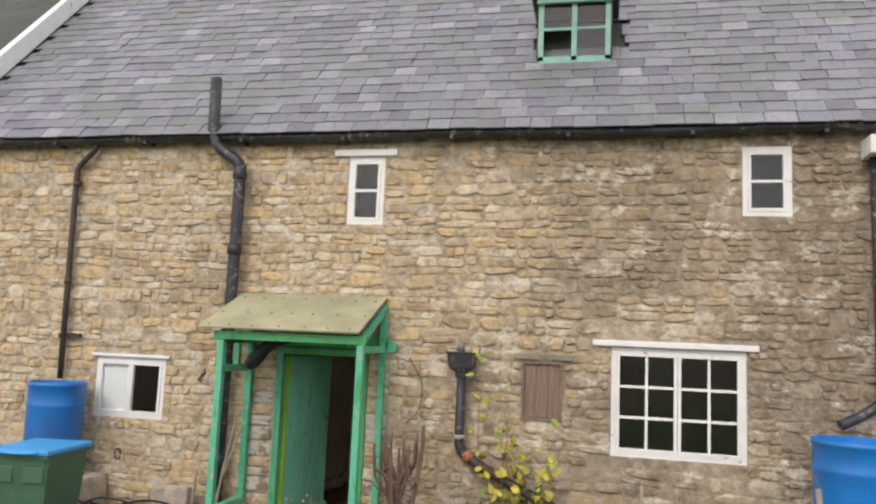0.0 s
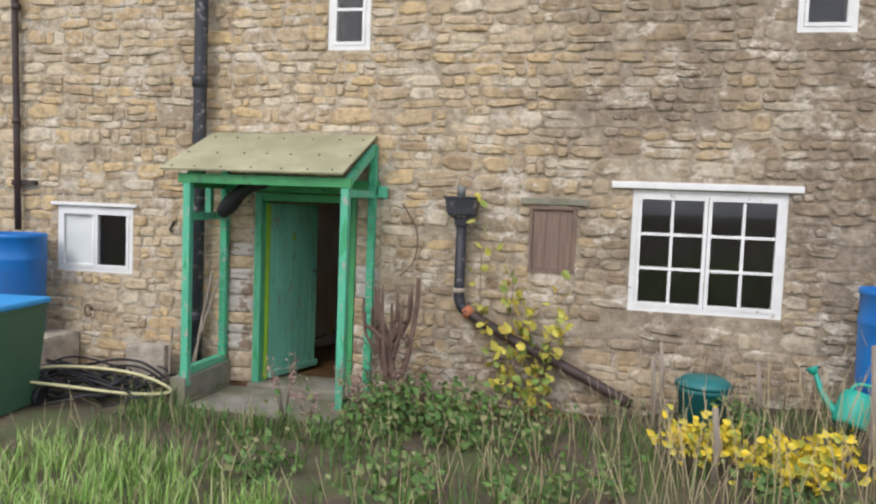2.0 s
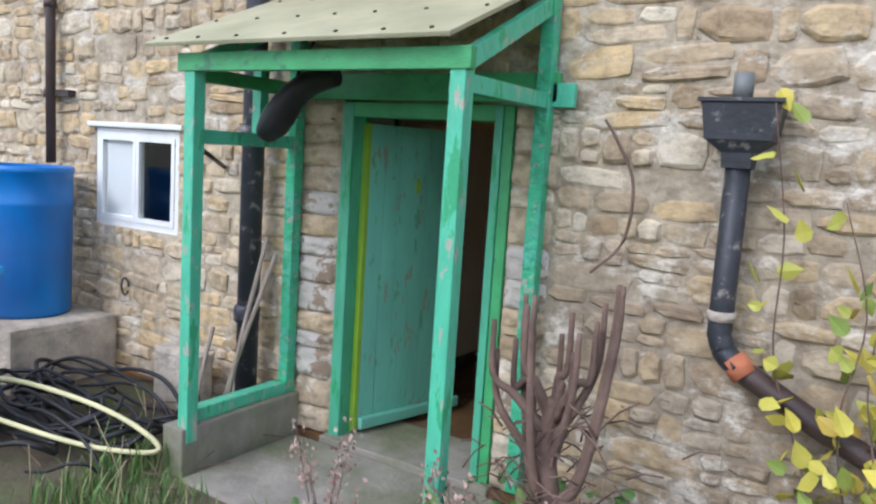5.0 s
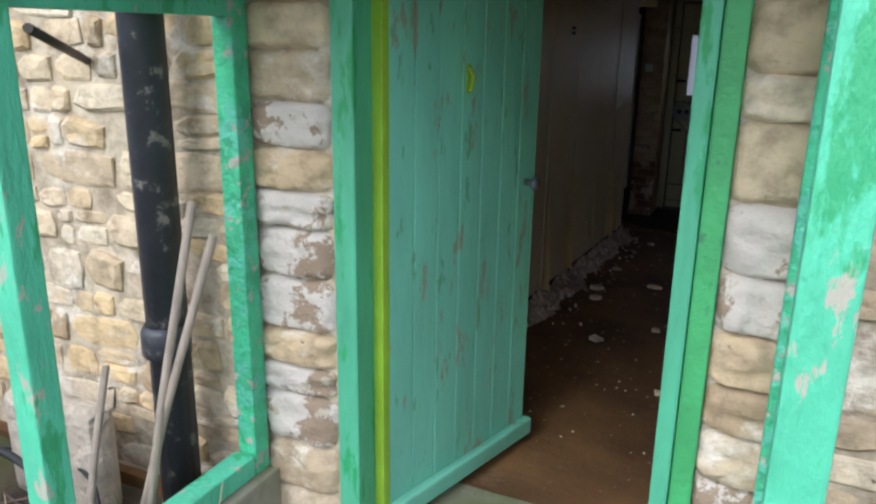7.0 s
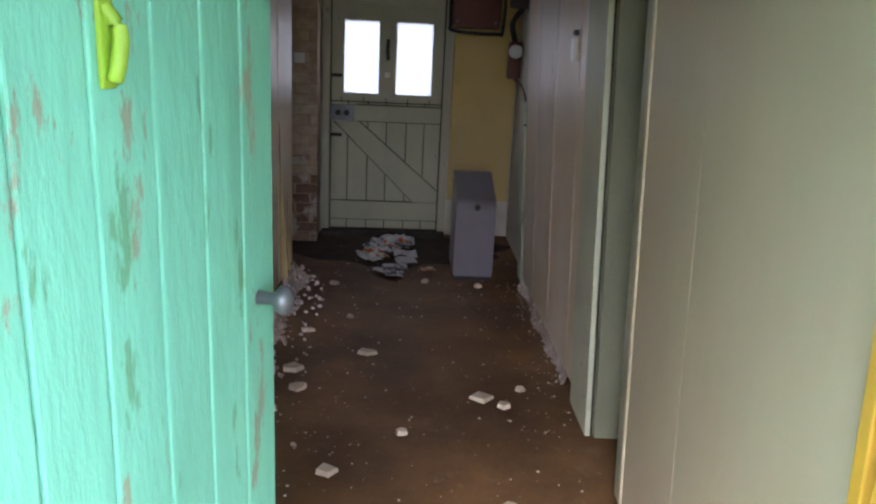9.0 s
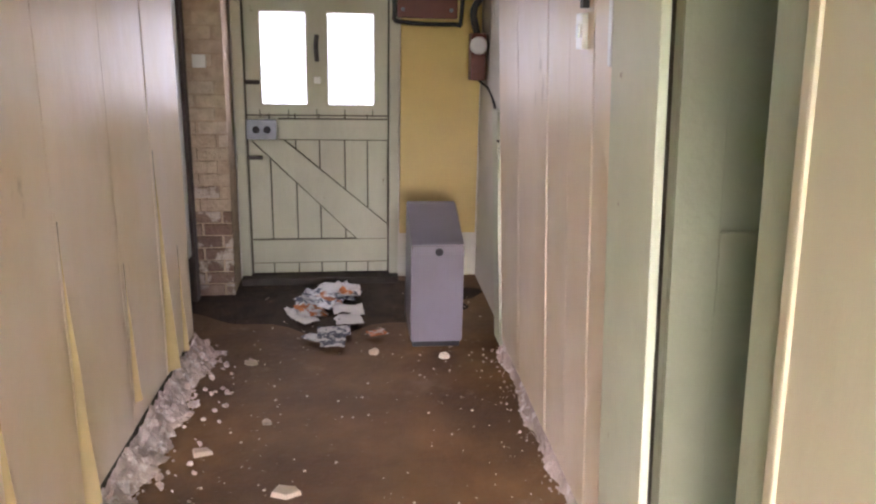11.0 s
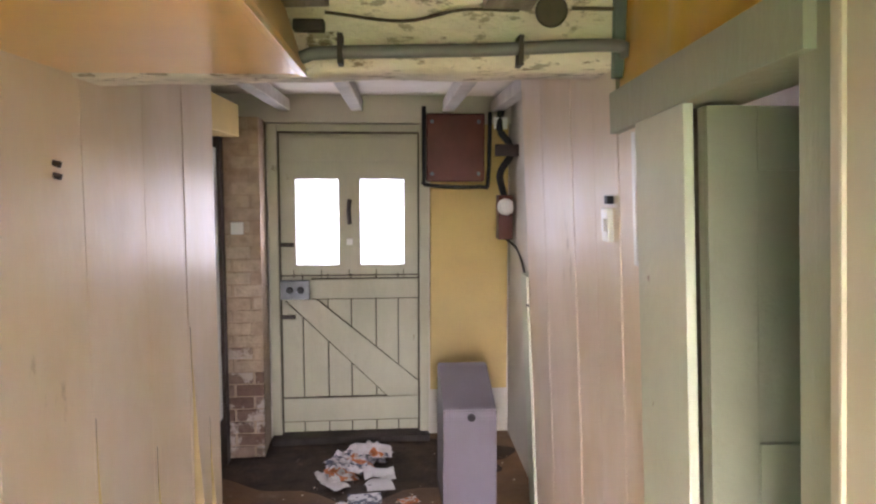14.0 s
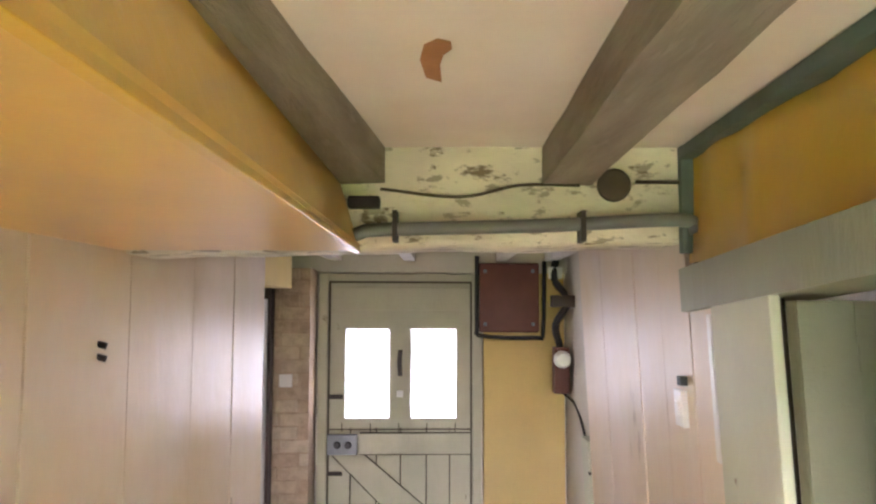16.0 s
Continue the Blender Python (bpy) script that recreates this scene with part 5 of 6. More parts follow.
def hall_litter():
    rng = random.Random(8)
    # crumbled plaster along the left wall's foot
    for name, x0, sgn, wmax, hmax, ya, yb in (("plaster_debris", -1.45, 1, 0.24, 0.11, -0.6, 1.85), ("plaster_debris", 0.075, -1, 0.11, 0.06, 0.3, 1.8)):
        ob = thing(name, "crumbled pink-grey plaster heaped along the foot of the wall", "debris")
        bm = bmesh.new()
        n, m = 220, 14
        rows = []
        for i in range(n + 1):
            y = ya + (yb - ya) * i / n
            wd = wmax * (0.65 + 0.5 * noise.noise(Vector((y * 3.1, x0, 0))) + 0.10 * noise.noise(Vector((y * 9, x0, 4))))
            row = []
            for k in range(m + 1):
                t = k / m
                z = hmax * (1 - t) ** 1.5 * (0.8 + 0.35 * noise.noise(Vector((y * 5, t * 3, 9)))) + 0.035 * noise.noise(Vector((y * 22, t * 7, 2))) * (1 - 0.7 * t) - 0.02 * t + 0.014 * noise.noise(Vector((y * 60, t * 18, 2)))
                row.append(bm.verts.new((x0 + sgn * t * wd, y, max(-0.003, z))))
            rows.append(row)
        for p, q in zip(rows, rows[1:]):
            for k in range(m):
                bm.faces.new((p[k], p[k + 1], q[k + 1], q[k]))
        part("heap", bm, rubble, ob)
        ob["kind"] = "stuff"
        hall(ob)
    crumbs = bmesh.new()
    for i in range(520):
        y = rng.uniform(-1.6, 2.9)
        x = rng.uniform(-1.25, -0.02)
        if rng.random() < 0.5:
            x = 0.03 - abs(rng.gauss(0, 0.18)) if rng.random() < 0.6 else -1.22 + abs(rng.gauss(0, 0.2))
        s = rng.choice((0.0015, 0.002, 0.0025, 0.003, 0.0045))
        bm_box(crumbs, -s, s, -s * 0.8, s * 0.8, 0, s * 0.8, pose(x, y, 0.0005, 0, 0, rng.uniform(0, 90)))
    c = part("plaster_crumbs", crumbs, plaster_bit)
    tagged(c, "scattered white plaster crumbs on the brown floor", "crumbs", "", "stuff")
    hall(c)
    spots = [(-3.33, 11.12, 0.045), (-2.69, 11.72, 0.07), (-2.6, 11.64, 0.04), (-3.195, 12.2, 0.055), (-3.05, 11.4, 0.03), (-3.3, 12.7, 0.02), (-2.5, 11.8, 0.025),
             (-2.5, 13.3, 0.03), (-2.84, 13.38, 0.035), (-3.42, 13.3, 0.035), (-2.7, 10.9, 0.03), (-2.9, 10.6, 0.03), (-3.55, 12.0, 0.06), (-3.5, 11.8, 0.05), (-3.52, 12.5, 0.05)]
    for x, y, s in spots:
        ob = thing("plaster_fragment", "flat pale fragment of fallen plaster on the floor", "plaster fragment", "plaster fragments on the floor")
        bm = bmesh.new()
        n = rng.randint(4, 6)
        ph = rng.uniform(0, 6)
        low = [bm.verts.new((s * rng.uniform(0.7, 1.1) * math.cos(ph + k * math.tau / n), s * 0.75 * rng.uniform(0.7, 1.1) * math.sin(ph + k * math.tau / n), 0.001)) for k in range(n)]
        top = [bm.verts.new((v.co.x * 0.9, v.co.y * 0.9, 0.012 + rng.uniform(0, 0.012))) for v in low]
        bm.faces.new(top)
        bm.faces.new(low[::-1])
        for k in range(n):
            bm.faces.new((low[k], low[(k + 1) % n], top[(k + 1) % n], top[k]))
        part("flake", bm, plaster_bit, ob)
        ob.matrix_basis = pose(x, y, 0.0)
    # Dirt, its colour deepened to carry the dimness of the far floor
    ob = thing("floor_dirt", "dark damp dirt with painted shade on the floor before the back door", "dirt")
    bm = bmesh.new()
    hub = bm.verts.new((-0.85, 2.62, 0.006))
    rim = [bm.verts.new((-0.85 + 0.86 * math.cos(t) * (1 + 0.3 * noise.noise(Vector((t * 1.5, 1, 0)))), 2.62 + 0.46 * math.sin(t) * (1 + 0.5 * noise.noise(Vector((t * 2, 5, 0)))), 0.0015)) for t in np.linspace(0, math.tau, 61)[:-1]]
    for k in range(60):
        bm.faces.new((rim[k], rim[(k + 1) % 60], hub))
    part("patch", bm, dirt_and_shade, ob)
    ob["kind"] = "stuff"
    hall(ob)
    # post on the floor by the back door
    mats = [paper_white, paper_grey, paper_white, paper_grey, paper_red, paper_white, paper_grey]
    for i in range(28):
        u, v = -0.84 + rng.gauss(0, 0.11), 2.36 + rng.gauss(0, 0.18)
        if i > 19:
            u, v = -0.66 + rng.gauss(0, 0.20), 2.10 + rng.gauss(0, 0.12)
        ob = thing("letter", "crumpled letter or leaflet lying on the floor", "paper", "post on the floor")
        w, l = rng.choice(((0.10, 0.07), (0.14, 0.10), (0.17, 0.12), (0.09, 0.16)))
        bm = bmesh.new()
        g = [[bm.verts.new((w * (a / 4 - 0.5), l * (b / 4 - 0.5), 0.003 + (0.05 if i < 20 else 0.012) * abs(noise.noise(Vector((a * 0.35 + i * 3, b * 0.35, i)))))) for a in range(5)] for b in range(5)]
        for b in range(4):
            for a in range(4):
                bm.faces.new((g[b][a], g[b][a + 1], g[b + 1][a + 1], g[b + 1][a]))
        p = part("sheet", bm, mats[i % 7], ob)
        ob.matrix_basis = HALL @ pose(u, v, 0.003 + (0.0035 * i if i < 20 else 0.001 * i), rng.uniform(-4, 14) if i < 20 else 1, rng.uniform(-9, 9) if i < 20 else 1, rng.uniform(0, 180))
    # strips of paper coming away from the boards
    for y, z0, z1, w, out in ((0.40, 0.10, 0.98, 0.055, 0.030), (1.36, 0.12, 1.05, 0.05, 0.04), (0.90, 0.2, 0.72, 0.03, 0.02), (-0.04, 0.06, 0.80, 0.05, 0.03), (1.62, 0.10, 0.60, 0.03, 0.02)):
        ob = thing("peeling_paper", "yellowed strip of lining paper peeling off the boards", "peeling paper", "peeling strips")
        bm, gap = bmesh.new(), []
        rows = []
        for i in range(23):
            t = i / 22
            z = z1 + (z0 - z1) * t
            wd = w * t ** 1.3 * (1 + 0.25 * noise.noise(Vector((t * 6, y * 9, 0))))
            sway = 0.012 * noise.noise(Vector((t * 3, y * 7, 3)))
            rows.append([bm.verts.new((-1.449 + 0.004 + out * t ** 1.4 * (k / 5) ** 2, y + sway + wd * (k / 5 - 0.5), z)) for k in range(6)])
            gap.append((-1.4475, y + sway + wd * 0.5 + 0.004 + 0.006 * t, z))
        for p, q in zip(rows, rows[1:]):
            for k in range(5):
                bm.faces.new((p[k], p[k + 1], q[k + 1], q[k])).smooth = True
        part("strip", bm, peel_paper, ob)
        part("tear", tube(gap, [0.001 + 0.005 * k / 22 for k in range(23)], 5), groove, ob, "dark line along the torn edge")
        hall(ob)
    # lumps in the fallen plaster
    for x0, sgn, spread, n in ((-1.42, 1, 0.11, 170), (0.055, -1, 0.05, 90)):
        bm = bmesh.new()
        for i in range(n):
            y = rng.uniform(-0.5, 1.85) if sgn > 0 else rng.uniform(0.3, 1.85)
            x = x0 + sgn * abs(rng.gauss(0, spread))
            r = rng.choice((0.006, 0.009, 0.013, 0.02) if sgn > 0 else (0.003, 0.004, 0.006, 0.008))
            lift = max(0.0, 0.08 * (1 - abs(x - x0) / 0.2)) if sgn > 0 else 0.0
            ring = bmesh.ops.create_icosphere(bm, subdivisions=1, radius=r, matrix=pose(x, y, r * 0.4 + lift, rng.uniform(0, 90), rng.uniform(0, 90), 0) @ Matrix.Diagonal((1, 0.7, 0.5, 1)))["verts"]
            for v in ring:
                v.co += Vector((rng.gauss(0, 0.2), rng.gauss(0, 0.2), rng.gauss(0, 0.1))) * r
        lumps = part("plaster_lumps", bm, rubble)
        tagged(lumps, "broken lumps of pale plaster along the foot of the wall", "debris", "", "stuff")
        hall(lumps)


hall_litter()


# ---- yard ----
def barrel(label, x, y, z, r=0.29, h=0.98):
    ob = thing("water_barrel", label, "barrel", "blue water barrels")
    prof = [(r * 0.93, z), (r * 0.97, z + 0.03), (r * 0.985, z + h * 0.45), (r, z + h * 0.72), (r * 1.02, z + h * 0.74), (r * 1.02, z + h * 0.77), (r, z + h * 0.79), (r, z + h * 0.95),
            (r * 1.03, z + h * 0.96), (r * 1.03, z + h), (r * 0.97, z + h), (r * 0.96, z + h * 0.93)]
    part("drum", lathe(prof, x, y, 36), blue_plastic, ob)
    part("tap", tube([(x + 0.1, y - r - 0.05, z + 0.1), (x + 0.1, y - r + 0.03, z + 0.1)], 0.015, 8), black_rubber, ob)
    return ob


def wheelie_bin():
    ob = thing("wheelie_bin", "green wheeled refuse bin with a bright blue lid", "bin")
    bm = bmesh.new()
    rings = []
    for t in range(6):
        k = t / 5
        hw, hd, z = 0.235 + 0.05 * k, 0.26 + 0.09 * k, 0.06 + 0.88 * k
        rings.append([bm.verts.new((sx * hw, sy * hd, z)) for sx, sy in ((-1, -1), (1, -1), (1, 1), (-1, 1))])
    for p, q in zip(rings, rings[1:]):
        for k in range(4):
            bm.faces.new((p[k], p[(k + 1) % 4], q[(k + 1) % 4], q[k]))
    bm.faces.new(rings[0])
    bm.faces.new(rings[-1])
    bmesh.ops.bevel(bm, geom=[e for e in bm.edges if abs(e.verts[0].co.z - e.verts[1].co.z) > 0.05], offset=0.035, segments=3, affect="EDGES")
    part("body", bm, bin_green, ob)
    part("rim", box(-0.295, 0.295, -0.36, 0.36, 0.915, 0.95, 0.01), bin_green, ob)
    bm = box(-0.305, 0.305, -0.38, 0.38, 0.952, 1.0, 0.018)
    for v in bm.verts:
        if v.co.z > 0.98:
            v.co.z += 0.045 * (1 - (v.co.x / 0.305) ** 2)
    part("lid", bm, bin_blue, ob, "bright blue lid")
    part("grip", tube(bend([(-0.2, -0.39, 0.98), (0, -0.41, 0.975), (0.2, -0.39, 0.98)]), 0.016, 8), bin_blue, ob)
    for dx in (-0.15, 0.15):
        part("panel_mark", box(dx - 0.1, dx + 0.1, -0.345, -0.325, 0.7, 0.85, 0.01), bin_green, ob)
    for sx in (-0.27, 0.27):
        w = part("wheel", bm_lathe(bmesh.new(), [(0.09, -0.025), (0.1, -0.015), (0.1, 0.015), (0.09, 0.025)], 0, 0, 20), black_rubber, ob)
        w.matrix_basis = pose(sx, 0.26, 0.1, 0, 90, 0)
    ob.matrix_basis = pose(-5.36, 7.52, ground_z(-5.36, 7.5) - 0.03, 0, 0, 8)


def leaf_cluster(bm, c, size, rng, up=0.3):
    """One small pointed leaf, folded along its rib."""
    d = Vector((rng.gauss(0, 1), rng.gauss(0, 1) - 0.5, rng.gauss(0, 0.6) + up)).normalized()
    a = d.cross(Vector((rng.random(), rng.random(), 0.4))).normalized()
    b = d.cross(a)
    c = Vector(c)
    rib = [bm.verts.new(c + a * size * t + d * size * 0.1 * t * t) for t in (-0.5, 0.1, 0.9)]
    for sgn in (1, -1):
        e = [bm.verts.new(c + a * size * t + b * size * sgn * w + d * size * 0.14) for t, w in ((-0.42, 0.30), (0.0, 0.50), (0.45, 0.30))]
        bm.faces.new((rib[0], e[0], e[1], rib[1]))
        bm.faces.new((rib[1], e[1], e[2], rib[2]))


def climber():
    rng = random.Random(21)
    ob = thing("climbing_plant", "thin climbing plant with yellowing leaves against the stone wall", "climber")
    stems, lv = bmesh.new(), bmesh.new()
    for k, (x, top, lean) in enumerate(((-1.10, 1.95, -0.32), (-0.95, 1.6, -0.15), (-0.80, 1.25, 0.22), (-1.0, 1.2, 0.05), (-0.7, 1.0, -0.2), (-0.92, 0.8, 0.3))):
        z0 = ground_z(x, 8.8)
        pts = bend([(x + lean * t + 0.05 * math.sin(9 * t + k), 8.84 + 0.05 * math.sin(5 * t + k), z0 + (top - z0) * t) for t in (0, 0.25, 0.5, 0.75, 1)], 5)
        bm_tube(stems, pts, [0.006 - 0.004 * i / len(pts) for i in range(len(pts))], 6)
        for p in pts[3:]:
            for j in range(rng.choice((0, 2, 3, 4)) if p.z < 1.0 else rng.choice((0, 1, 1, 2))):
                leaf_cluster(lv, p + Vector((rng.gauss(0, 0.06), rng.gauss(0, 0.04), rng.gauss(0, 0.04))), rng.uniform(0.045, 0.085), rng)
    part("stem", stems, twig, ob)
    part("foliage", lv, climber_leaf, ob, "yellow and lime green leaves")


def dead_shrub():
    rng = random.Random(9)
    ob = thing("dead_shrub", "bare pruned shrub with thick brown upright stems beside the porch", "shrub")
    bx, by = -2.02, 8.42
    z0 = ground_z(bx, by) - 0.02
    bm = bmesh.new()
    bm_tube(bm, bend([(bx, by, z0), (bx + 0.02, by, z0 + 0.3), (bx - 0.02, by, z0 + 0.62), (bx, by, z0 + 0.8)]), [0.06 - 0.0018 * i for i in range(19)], 10)
    part("trunk", bm, twig, ob)
    for i in range(15):
        a = rng.uniform(0, math.tau)
        r = rng.uniform(0.12, 0.32)
        h = rng.uniform(0.95, 1.32)
        st = rng.uniform(0.3, 0.75)
        bm = bmesh.new()
        pts = bend([(bx, by, z0 + st), (bx + 0.6 * r * math.cos(a), by + 0.4 * r * math.sin(a), z0 + st + 0.16), (bx + r * math.cos(a), by + 0.6 * r * math.sin(a), z0 + h * 0.8), (bx + r * 1.05 * math.cos(a), by + 0.6 * r * math.sin(a), z0 + h)])
        bm_tube(bm, pts, [0.022 - 0.0006 * k for k in range(len(pts))], 7)
        part("branch", bm, twig, ob)
    bm = bmesh.new()
    for i in range(130):
        a = rng.uniform(0, math.tau)
        p = Vector((bx + rng.gauss(0, 0.16), by + rng.gauss(0, 0.1), z0 + rng.uniform(0.05, 0.75)))
        q = p + Vector((0.14 * math.cos(a), 0.1 * math.sin(a), rng.uniform(-0.02, 0.14)))
        bm_tube(bm, [p, (p + q) / 2 + Vector((0, 0, 0.02)), q], 0.004, 4)
    part("brushwood", bm, twig, ob)["kind"] = "stuff"
    vine = bmesh.new()
    bm_tube(vine, bend([(-2.1, 8.9, 1.2), (-1.98, 8.95, 1.35), (-1.96, 8.96, 1.6), (-2.05, 8.98, 1.78), (-2.12, 8.98, 1.88)]), 0.008, 6)
    part("vine", vine, twig, ob)


def tuft(bm, x, y, z, n, h, spread, rng, wide=0.006):
    for i in range(n):
        a = rng.uniform(0, math.tau)
        d = Vector((math.cos(a), math.sin(a), 0))
        s = d.cross(Vector((0, 0, 1))) * wide * rng.uniform(0.6, 1.2)
        b = Vector((x + rng.gauss(0, spread), y + rng.gauss(0, spread), z))
        hh = h * rng.uniform(0.5, 1.2)
        m = b + d * hh * 0.15 + Vector((0, 0, hh * 0.6))
        t = b + d * hh * rng.uniform(0.3, 0.7) + Vector((0, 0, hh))
        v = [bm.verts.new(p) for p in (b - s, b + s, m + s * 0.7, m - s * 0.7, t)]
        bm.faces.new((v[0], v[1], v[2], v[3]))
        bm.faces.new((v[3], v[2], v[4]))


def plants():
    rng = random.Random(33)
    bm = bmesh.new()
    for i in range(14000):
        x, y = rng.gauss(-2.5, 4.2), min(7.6, rng.uniform(-5.0, 9.5))
        edge = 6.85 - 0.9 * smooth(-3.6, -1.2, x) + 0.25 * noise.noise(Vector((x * 1.5, 0, 0)))
        if y > edge or not -11.5 < x < 8:
            continue
        tuft(bm, x, y, ground_z(x, y) - 0.01, 7, 0.16 if y < 6 else 0.21, 0.05, rng, 0.006)
    g = part("lawn_grass", bm, grass_mat)
    tagged(g, "long green lawn grass with some dry blades", "grass", "", "stuff")
    bm = bmesh.new()
    for i in range(900):
        x = rng.uniform(-2.7, 3.0)
        y = rng.uniform(6.2, 8.9)
        if noise.noise(Vector((x * 1.7, y * 1.7, 8))) < (0.06 if x < 0 else 0.14):
            continue
        if -2.9 < x < -2.1 and 7.95 < y:
            continue
        z = ground_z(x, y)
        h = rng.uniform(0.10, 0.34)
        for j in range(9):
            leaf_cluster(bm, (x + rng.gauss(0, 0.07), y + rng.gauss(0, 0.06), z + rng.uniform(0.02, h)), rng.uniform(0.02, 0.05), rng, 0.8)
    for i in range(420):
        x, y = rng.uniform(-4.3, 3.0), rng.uniform(6.2, 8.8)
        if -3.95 < x < -2.05 and y > 7.9:
            continue
        tuft(bm, x, y, ground_z(x, y), 6, 0.22, 0.05, rng)
    for i in range(85):
        x, y = rng.gauss(-1.75, 0.42), rng.uniform(7.7, 8.75)
        if x < -2.3 and y > 7.9:
            continue
        for j in range(10):
            leaf_cluster(bm, (x + rng.gauss(0, 0.08), y + rng.gauss(0, 0.07), ground_z(x, y) + rng.uniform(0.02, 0.36)), rng.uniform(0.03, 0.065), rng, 0.8)
    for i in range(90):
        x, y = rng.uniform(-4.2, -2.2), rng.gauss(7.78, 0.14)
        tuft(bm, x, min(y, 8.08), ground_z(x, y), 6, 0.17, 0.05, rng)
    w = part("weeds", bm, weed_mat)
    tagged(w, "low green and brown weeds in the bed before the wall", "weeds", "", "stuff")
    bm = bmesh.new()
    for i in range(800):
        x, y = rng.uniform(-4.6, 3.2), rng.uniform(6.0, 8.9)
        if (-3.95 < x < -2.35 and y > 7.7) or (x < -1.2 and rng.random() < 0.55):
            continue
        z = ground_z(x, y)
        h = rng.uniform(0.2, 0.75 if x > -0.2 else 0.42)
        q = Vector((x + rng.gauss(0, 0.12) * h * 2, y + rng.gauss(0, 0.1) * h * 2, z + h))
        bm_tube(bm, [(x, y, z), (Vector((x, y, z)) + q) / 2 + Vector((rng.gauss(0, 0.015), 0, 0)), q], [0.004, 0.003, 0.0015], 4)
    d = part("dry_stalks", bm, dry_grass)
    tagged(d, "dry straw-coloured dead stalks in the bed", "dry stalks", "", "stuff")
    for x, y, r, h in ((0.42, 7.35, 0.17, 0.33), (0.85, 7.25, 0.17, 0.24), (1.25, 7.3, 0.20, 0.24), (0.62, 7.5, 0.12, 0.26), (1.05, 7.05, 0.17, 0.18)):
        ob = thing("yellow_plant", "low bush with bright yellow autumn leaves", "bush", "yellow autumn bushes")
        st, lv = bmesh.new(), bmesh.new()
        z = ground_z(x, y)
        for i in range(16):
            p = Vector((x + rng.gauss(0, r * 0.5), y + rng.gauss(0, r * 0.4), z + h * rng.uniform(0.5, 1.1)))
            bm_tube(st, [(x, y, z), ((p.x + x) / 2, (p.y + y) / 2, z + h * 0.5), p], 0.004, 5)
            for j in range(9):
                leaf_cluster(lv, p + Vector((rng.gauss(0, 0.05), rng.gauss(0, 0.05), rng.gauss(0, 0.05))), rng.uniform(0.03, 0.055), rng)
        part("stems", st, twig, ob)
        part("foliage", lv, yellow_leaf, ob)


def seed_head_weed(x, y, h, rng):
    ob = thing("seed_head_weed", "dead weed with pinkish brown seed heads beside the porch slab", "weed", "dead weeds by the porch")
    z = ground_z(x, y)
    stems, heads = bmesh.new(), bmesh.new()
    for i in range(7):
        q = Vector((x + rng.gauss(0, 0.09), y + rng.gauss(0, 0.06), z + h * rng.uniform(0.65, 1.05)))
        bm_tube(stems, [(x, y, z - 0.02), ((x + q.x) / 2, (y + q.y) / 2, z + h * 0.45), q], [0.004, 0.003, 0.002], 5)
        for j in range(34):
            leaf_cluster(heads, q + Vector((rng.gauss(0, 0.022), rng.gauss(0, 0.02), rng.gauss(-0.06, 0.06))), rng.uniform(0.010, 0.02), rng)
    part("stems", stems, twig, ob)["kind"] = "stuff"
    part("seed_fluff", heads, seed_leaf, ob)["kind"] = "stuff"


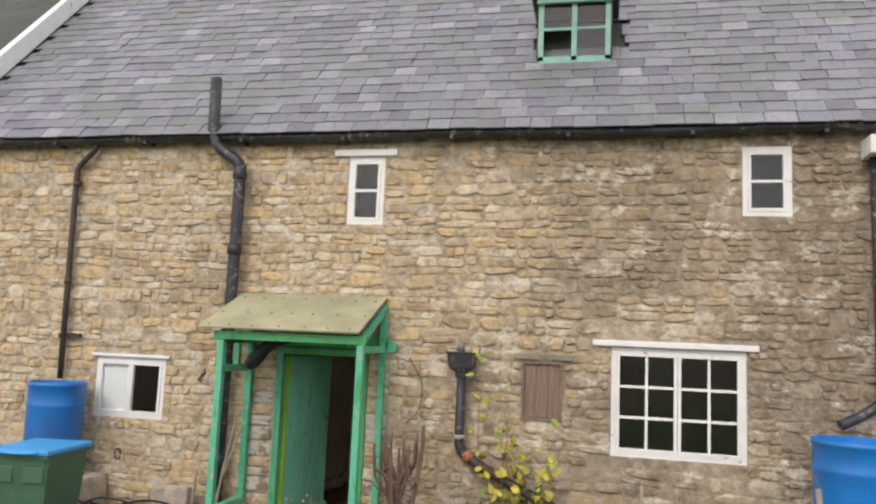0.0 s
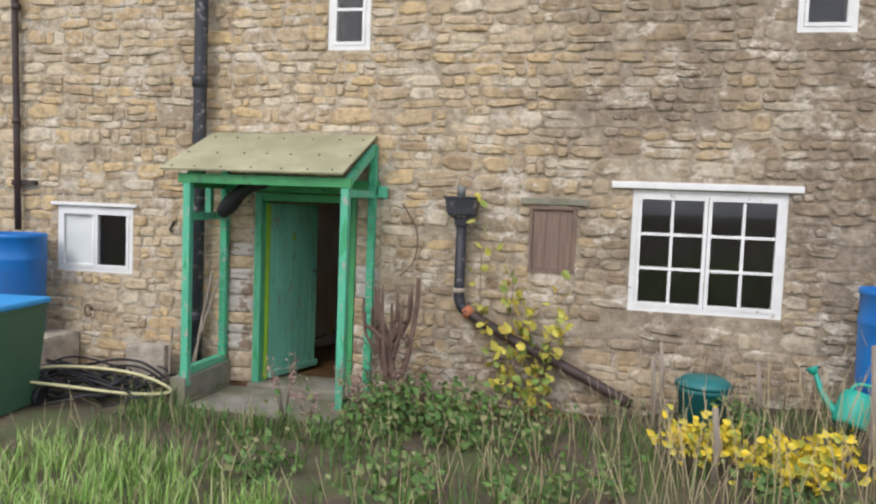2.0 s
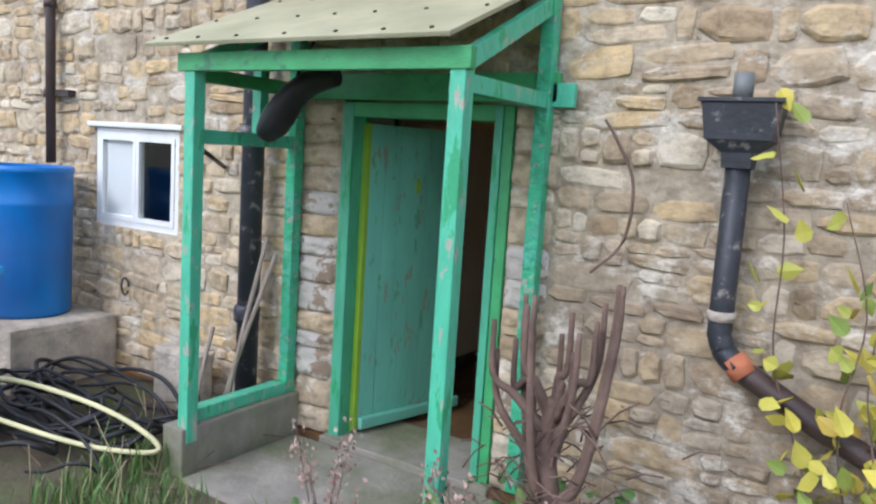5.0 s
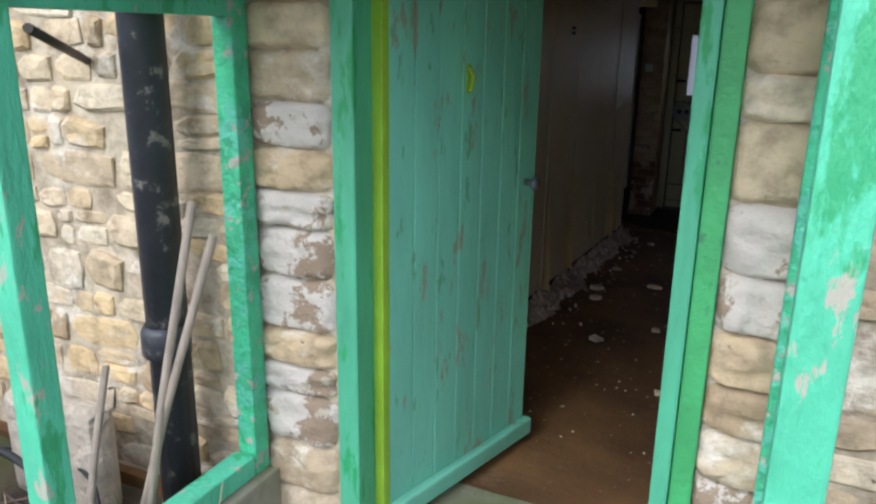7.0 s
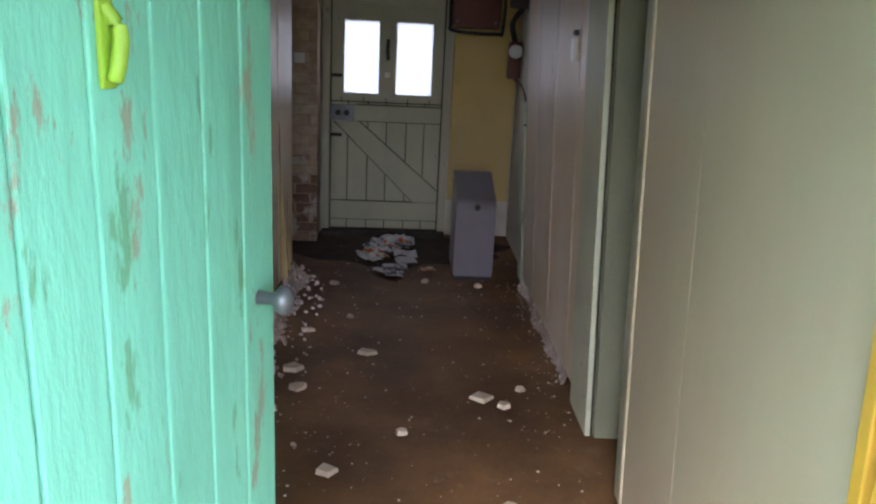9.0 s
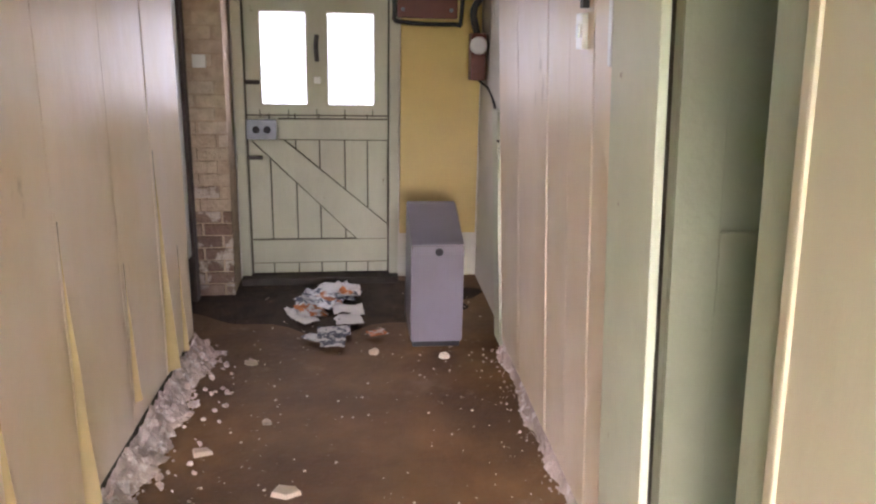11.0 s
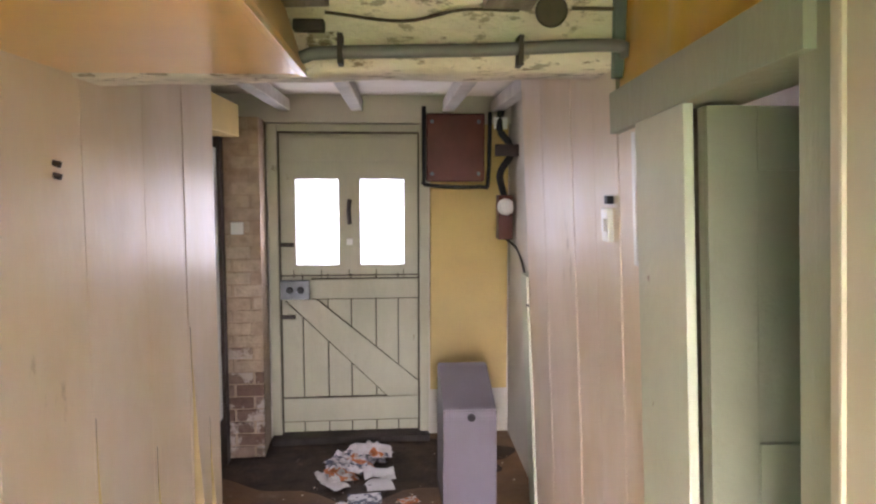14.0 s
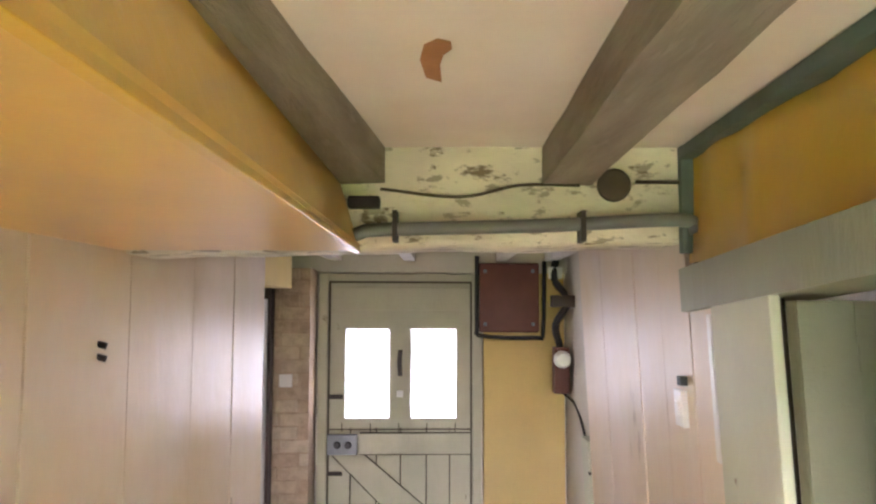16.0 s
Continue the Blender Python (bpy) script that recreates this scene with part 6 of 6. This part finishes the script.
def yard_things():
    barrel("bright blue plastic water barrel on a stone plinth under the downpipe", -6.13, 8.62, 0.40, 0.30, 1.03)
    structure("barrel_plinth", box(-6.6, -5.66, 8.25, 9.03, -0.2, 0.40, 0.05), mortar, "low rough stone plinth")
    gz = ground_z(2.0, 8.5)
    barrel("bright blue plastic water barrel under the corner downpipe", 2.12, 8.52, gz, 0.36, 1.36 - gz)
    wheelie_bin()
    # compost bin
    c = thing("compost_tub", "dark teal plastic tub with a lid half hidden in weeds", "tub")
    x, y = 0.62, 8.45
    z = ground_z(x, y)
    part("tub", lathe([(0.17, z), (0.20, z + 0.30), (0.215, z + 0.31), (0.215, z + 0.34), (0.19, z + 0.35)], x, y, 24), teal_plastic, c)
    part("lid", lathe([(0.225, z + 0.35), (0.225, z + 0.375), (0.16, z + 0.42), (0.03, z + 0.43)], x, y, 24), teal_plastic, c)
    # watering can, lying tipped
    w = thing("watering_can", "bright sea-green plastic watering can lying among stalks", "watering can")
    part("body", bm_lathe(bmesh.new(), [(0.12, 0), (0.125, 0.02), (0.12, 0.2), (0.10, 0.26), (0.05, 0.27)], 0, 0, 24), can_green, w)
    part("spout", tube(bend([(0.10, 0, 0.06), (0.22, 0, 0.16), (0.32, 0, 0.30)]), [0.03 - 0.001 * i for i in range(13)], 10), can_green, w)
    part("handle", tube(bend([(-0.11, 0, 0.08), (-0.20, 0, 0.20), (-0.12, 0, 0.33), (0.02, 0, 0.33), (0.06, 0, 0.26)]), 0.014, 8), can_green, w)
    part("rose", bm_lathe(bmesh.new(), [(0.02, 0), (0.05, 0.05), (0.048, 0.055)], 0, 0, 16), can_green, w).matrix_basis = pose(0.32, 0, 0.29, 0, 40, 0)
    w.matrix_basis = pose(1.62, 8.15, ground_z(1.62, 8.15) + 0.06, 22, -14, 165)
    for x, y, h, r in ((1.52, 7.35, 0.82, 0.026), (0.56, 7.25, 0.50, 0.024), (0.22, 8.3, 0.62, 0.02), (1.05, 8.5, 0.5, 0.018), (0.30, 8.6, 0.72, 0.016)):
        s = thing("garden_stake", "weathered grey wooden stake in the bed", "stake", "garden stakes")
        z = ground_z(x, y)
        part("pole", tube([(x, y, z - 0.05), (x + 0.01, y, z + h * 0.5), (x - 0.015, y + 0.01, z + h)], [r, r, r * 0.9], 8), old_wood, s)
    for x0, x1, zt in ((-4.17, -3.94, 1.06), (-4.11, -4.01, 1.15), (-4.34, -4.44, 0.55)):
        s = thing("leaning_pole", "thin grey wooden pole leaning by the soil pipe", "pole", "leaning poles")
        part("pole", tube([(x0 + 0.05, 8.55, 0.0), ((x0 + x1) / 2, 8.7, zt / 2), (x1, 8.83, zt)], 0.013, 8), old_wood, s)
    h = thing("hose", "pale yellow hose looping over the cables", "hose")
    part("tube", tube(bend([(-5.6, 7.9, 0.16), (-5.1, 7.95, 0.27), (-4.5, 8.0, 0.28), (-4.15, 8.08, 0.2), (-4.0, 8.1, 0.10), (-4.3, 7.92, 0.10), (-4.8, 7.75, 0.16), (-5.4, 7.7, 0.18)], 8), 0.014, 8), hose_yellow, h)
    rng = random.Random(3)
    for i in range(26):
        c = thing("cable", "black cable in a tangled heap beside the porch", "cable", "heap of black cables")
        cx, cy, r = -4.85 + rng.gauss(0, 0.25), 8.25 + rng.gauss(0, 0.2), rng.uniform(0.25, 0.55)
        a0 = rng.uniform(0, 6)
        pts = [(cx + r * 1.3 * math.cos(a0 + t), cy + 0.5 * r * math.sin(a0 + t), max(ground_z(cx, cy), 0) + 0.03 + 0.006 * i + 0.05 * math.sin(3 * t + i)) for t in np.linspace(0, rng.uniform(2, 5.5), 9)]
        part("strand", tube(bend(pts, 4), rng.uniform(0.008, 0.016), 6), black_rubber, c)
    b = thing("hanging_boot", "black rubber boot hung under the porch roof", "boot")
    bm = bmesh.new()
    bm_tube(bm, bend([(-3.78, 8.55, 1.72), (-3.70, 8.55, 1.80), (-3.58, 8.55, 1.93), (-3.45, 8.56, 2.0), (-3.33, 8.57, 2.02)]), [0.05, 0.06, 0.065, 0.07, 0.075, 0.08, 0.08, 0.08, 0.08, 0.078, 0.075, 0.07, 0.07, 0.068, 0.065, 0.065, 0.06, 0.06, 0.06, 0.06, 0.06, 0.055, 0.055, 0.05, 0.045], 12)
    part("boot", bm, black_rubber, b)
    part("strap", tube(bend([(-3.6, 8.55, 1.95), (-3.58, 8.6, 2.1), (-3.56, 8.65, 2.2)]), 0.008, 6), black_rubber, b)
    r = thing("wall_ring", "small rusty iron ring fixed in the stone wall", "ring")
    part("ring", tube([(-5.55 + 0.04 * math.cos(t), 9.0, 0.62 + 0.06 * math.sin(t)) for t in np.linspace(0, 5.8, 18)], 0.008, 6), dark_iron, r)
    p = thing("wall_stub", "rusty iron rod sticking out of the wall by the porch", "rod")
    part("rod", tube([(-4.62, 9.04, 1.52), (-4.3, 8.6, 1.62)], 0.014, 8), dark_iron, p)
    p = thing("flat_stone", "large upright pale stone leaning at the foot of the wall", "stone")
    part("slab", box(-4.95, -4.5, 8.78, 8.9, -0.05, 0.36, 0.04), mortar, p)
    bm = bmesh.new()
    for i in range(90):
        x, y = -3.9 + rng.uniform(-1.0, 1.9), rng.uniform(7.75, 8.95)
        if -3.85 < x < -2.1:
            continue
        z = max(ground_z(x, y), -0.02)
        a = rng.uniform(0, 3.1)
        L = rng.uniform(0.1, 0.35)
        bm_tube(bm, [(x, y, z + 0.02), (x + L * math.cos(a), y + 0.4 * L * math.sin(a), z + rng.uniform(0.02, 0.1))], 0.004, 4)
    t = part("fallen_twigs", bm, twig)
    tagged(t, "fallen dry twigs on the soil by the porch", "twigs", "", "stuff")


weed_rng = random.Random(17)
for wx, wy, wh in ((-2.86, 8.06, 0.52), (-2.28, 8.12, 0.50), (-2.62, 8.02, 0.30), (-2.12, 8.02, 0.42), (-1.75, 8.3, 0.5)):
    seed_head_weed(wx, wy, wh, weed_rng)
climber()
dead_shrub()
plants()
yard_things()

# ---- many small pieces ----
stones()
slates()
brick_pier()
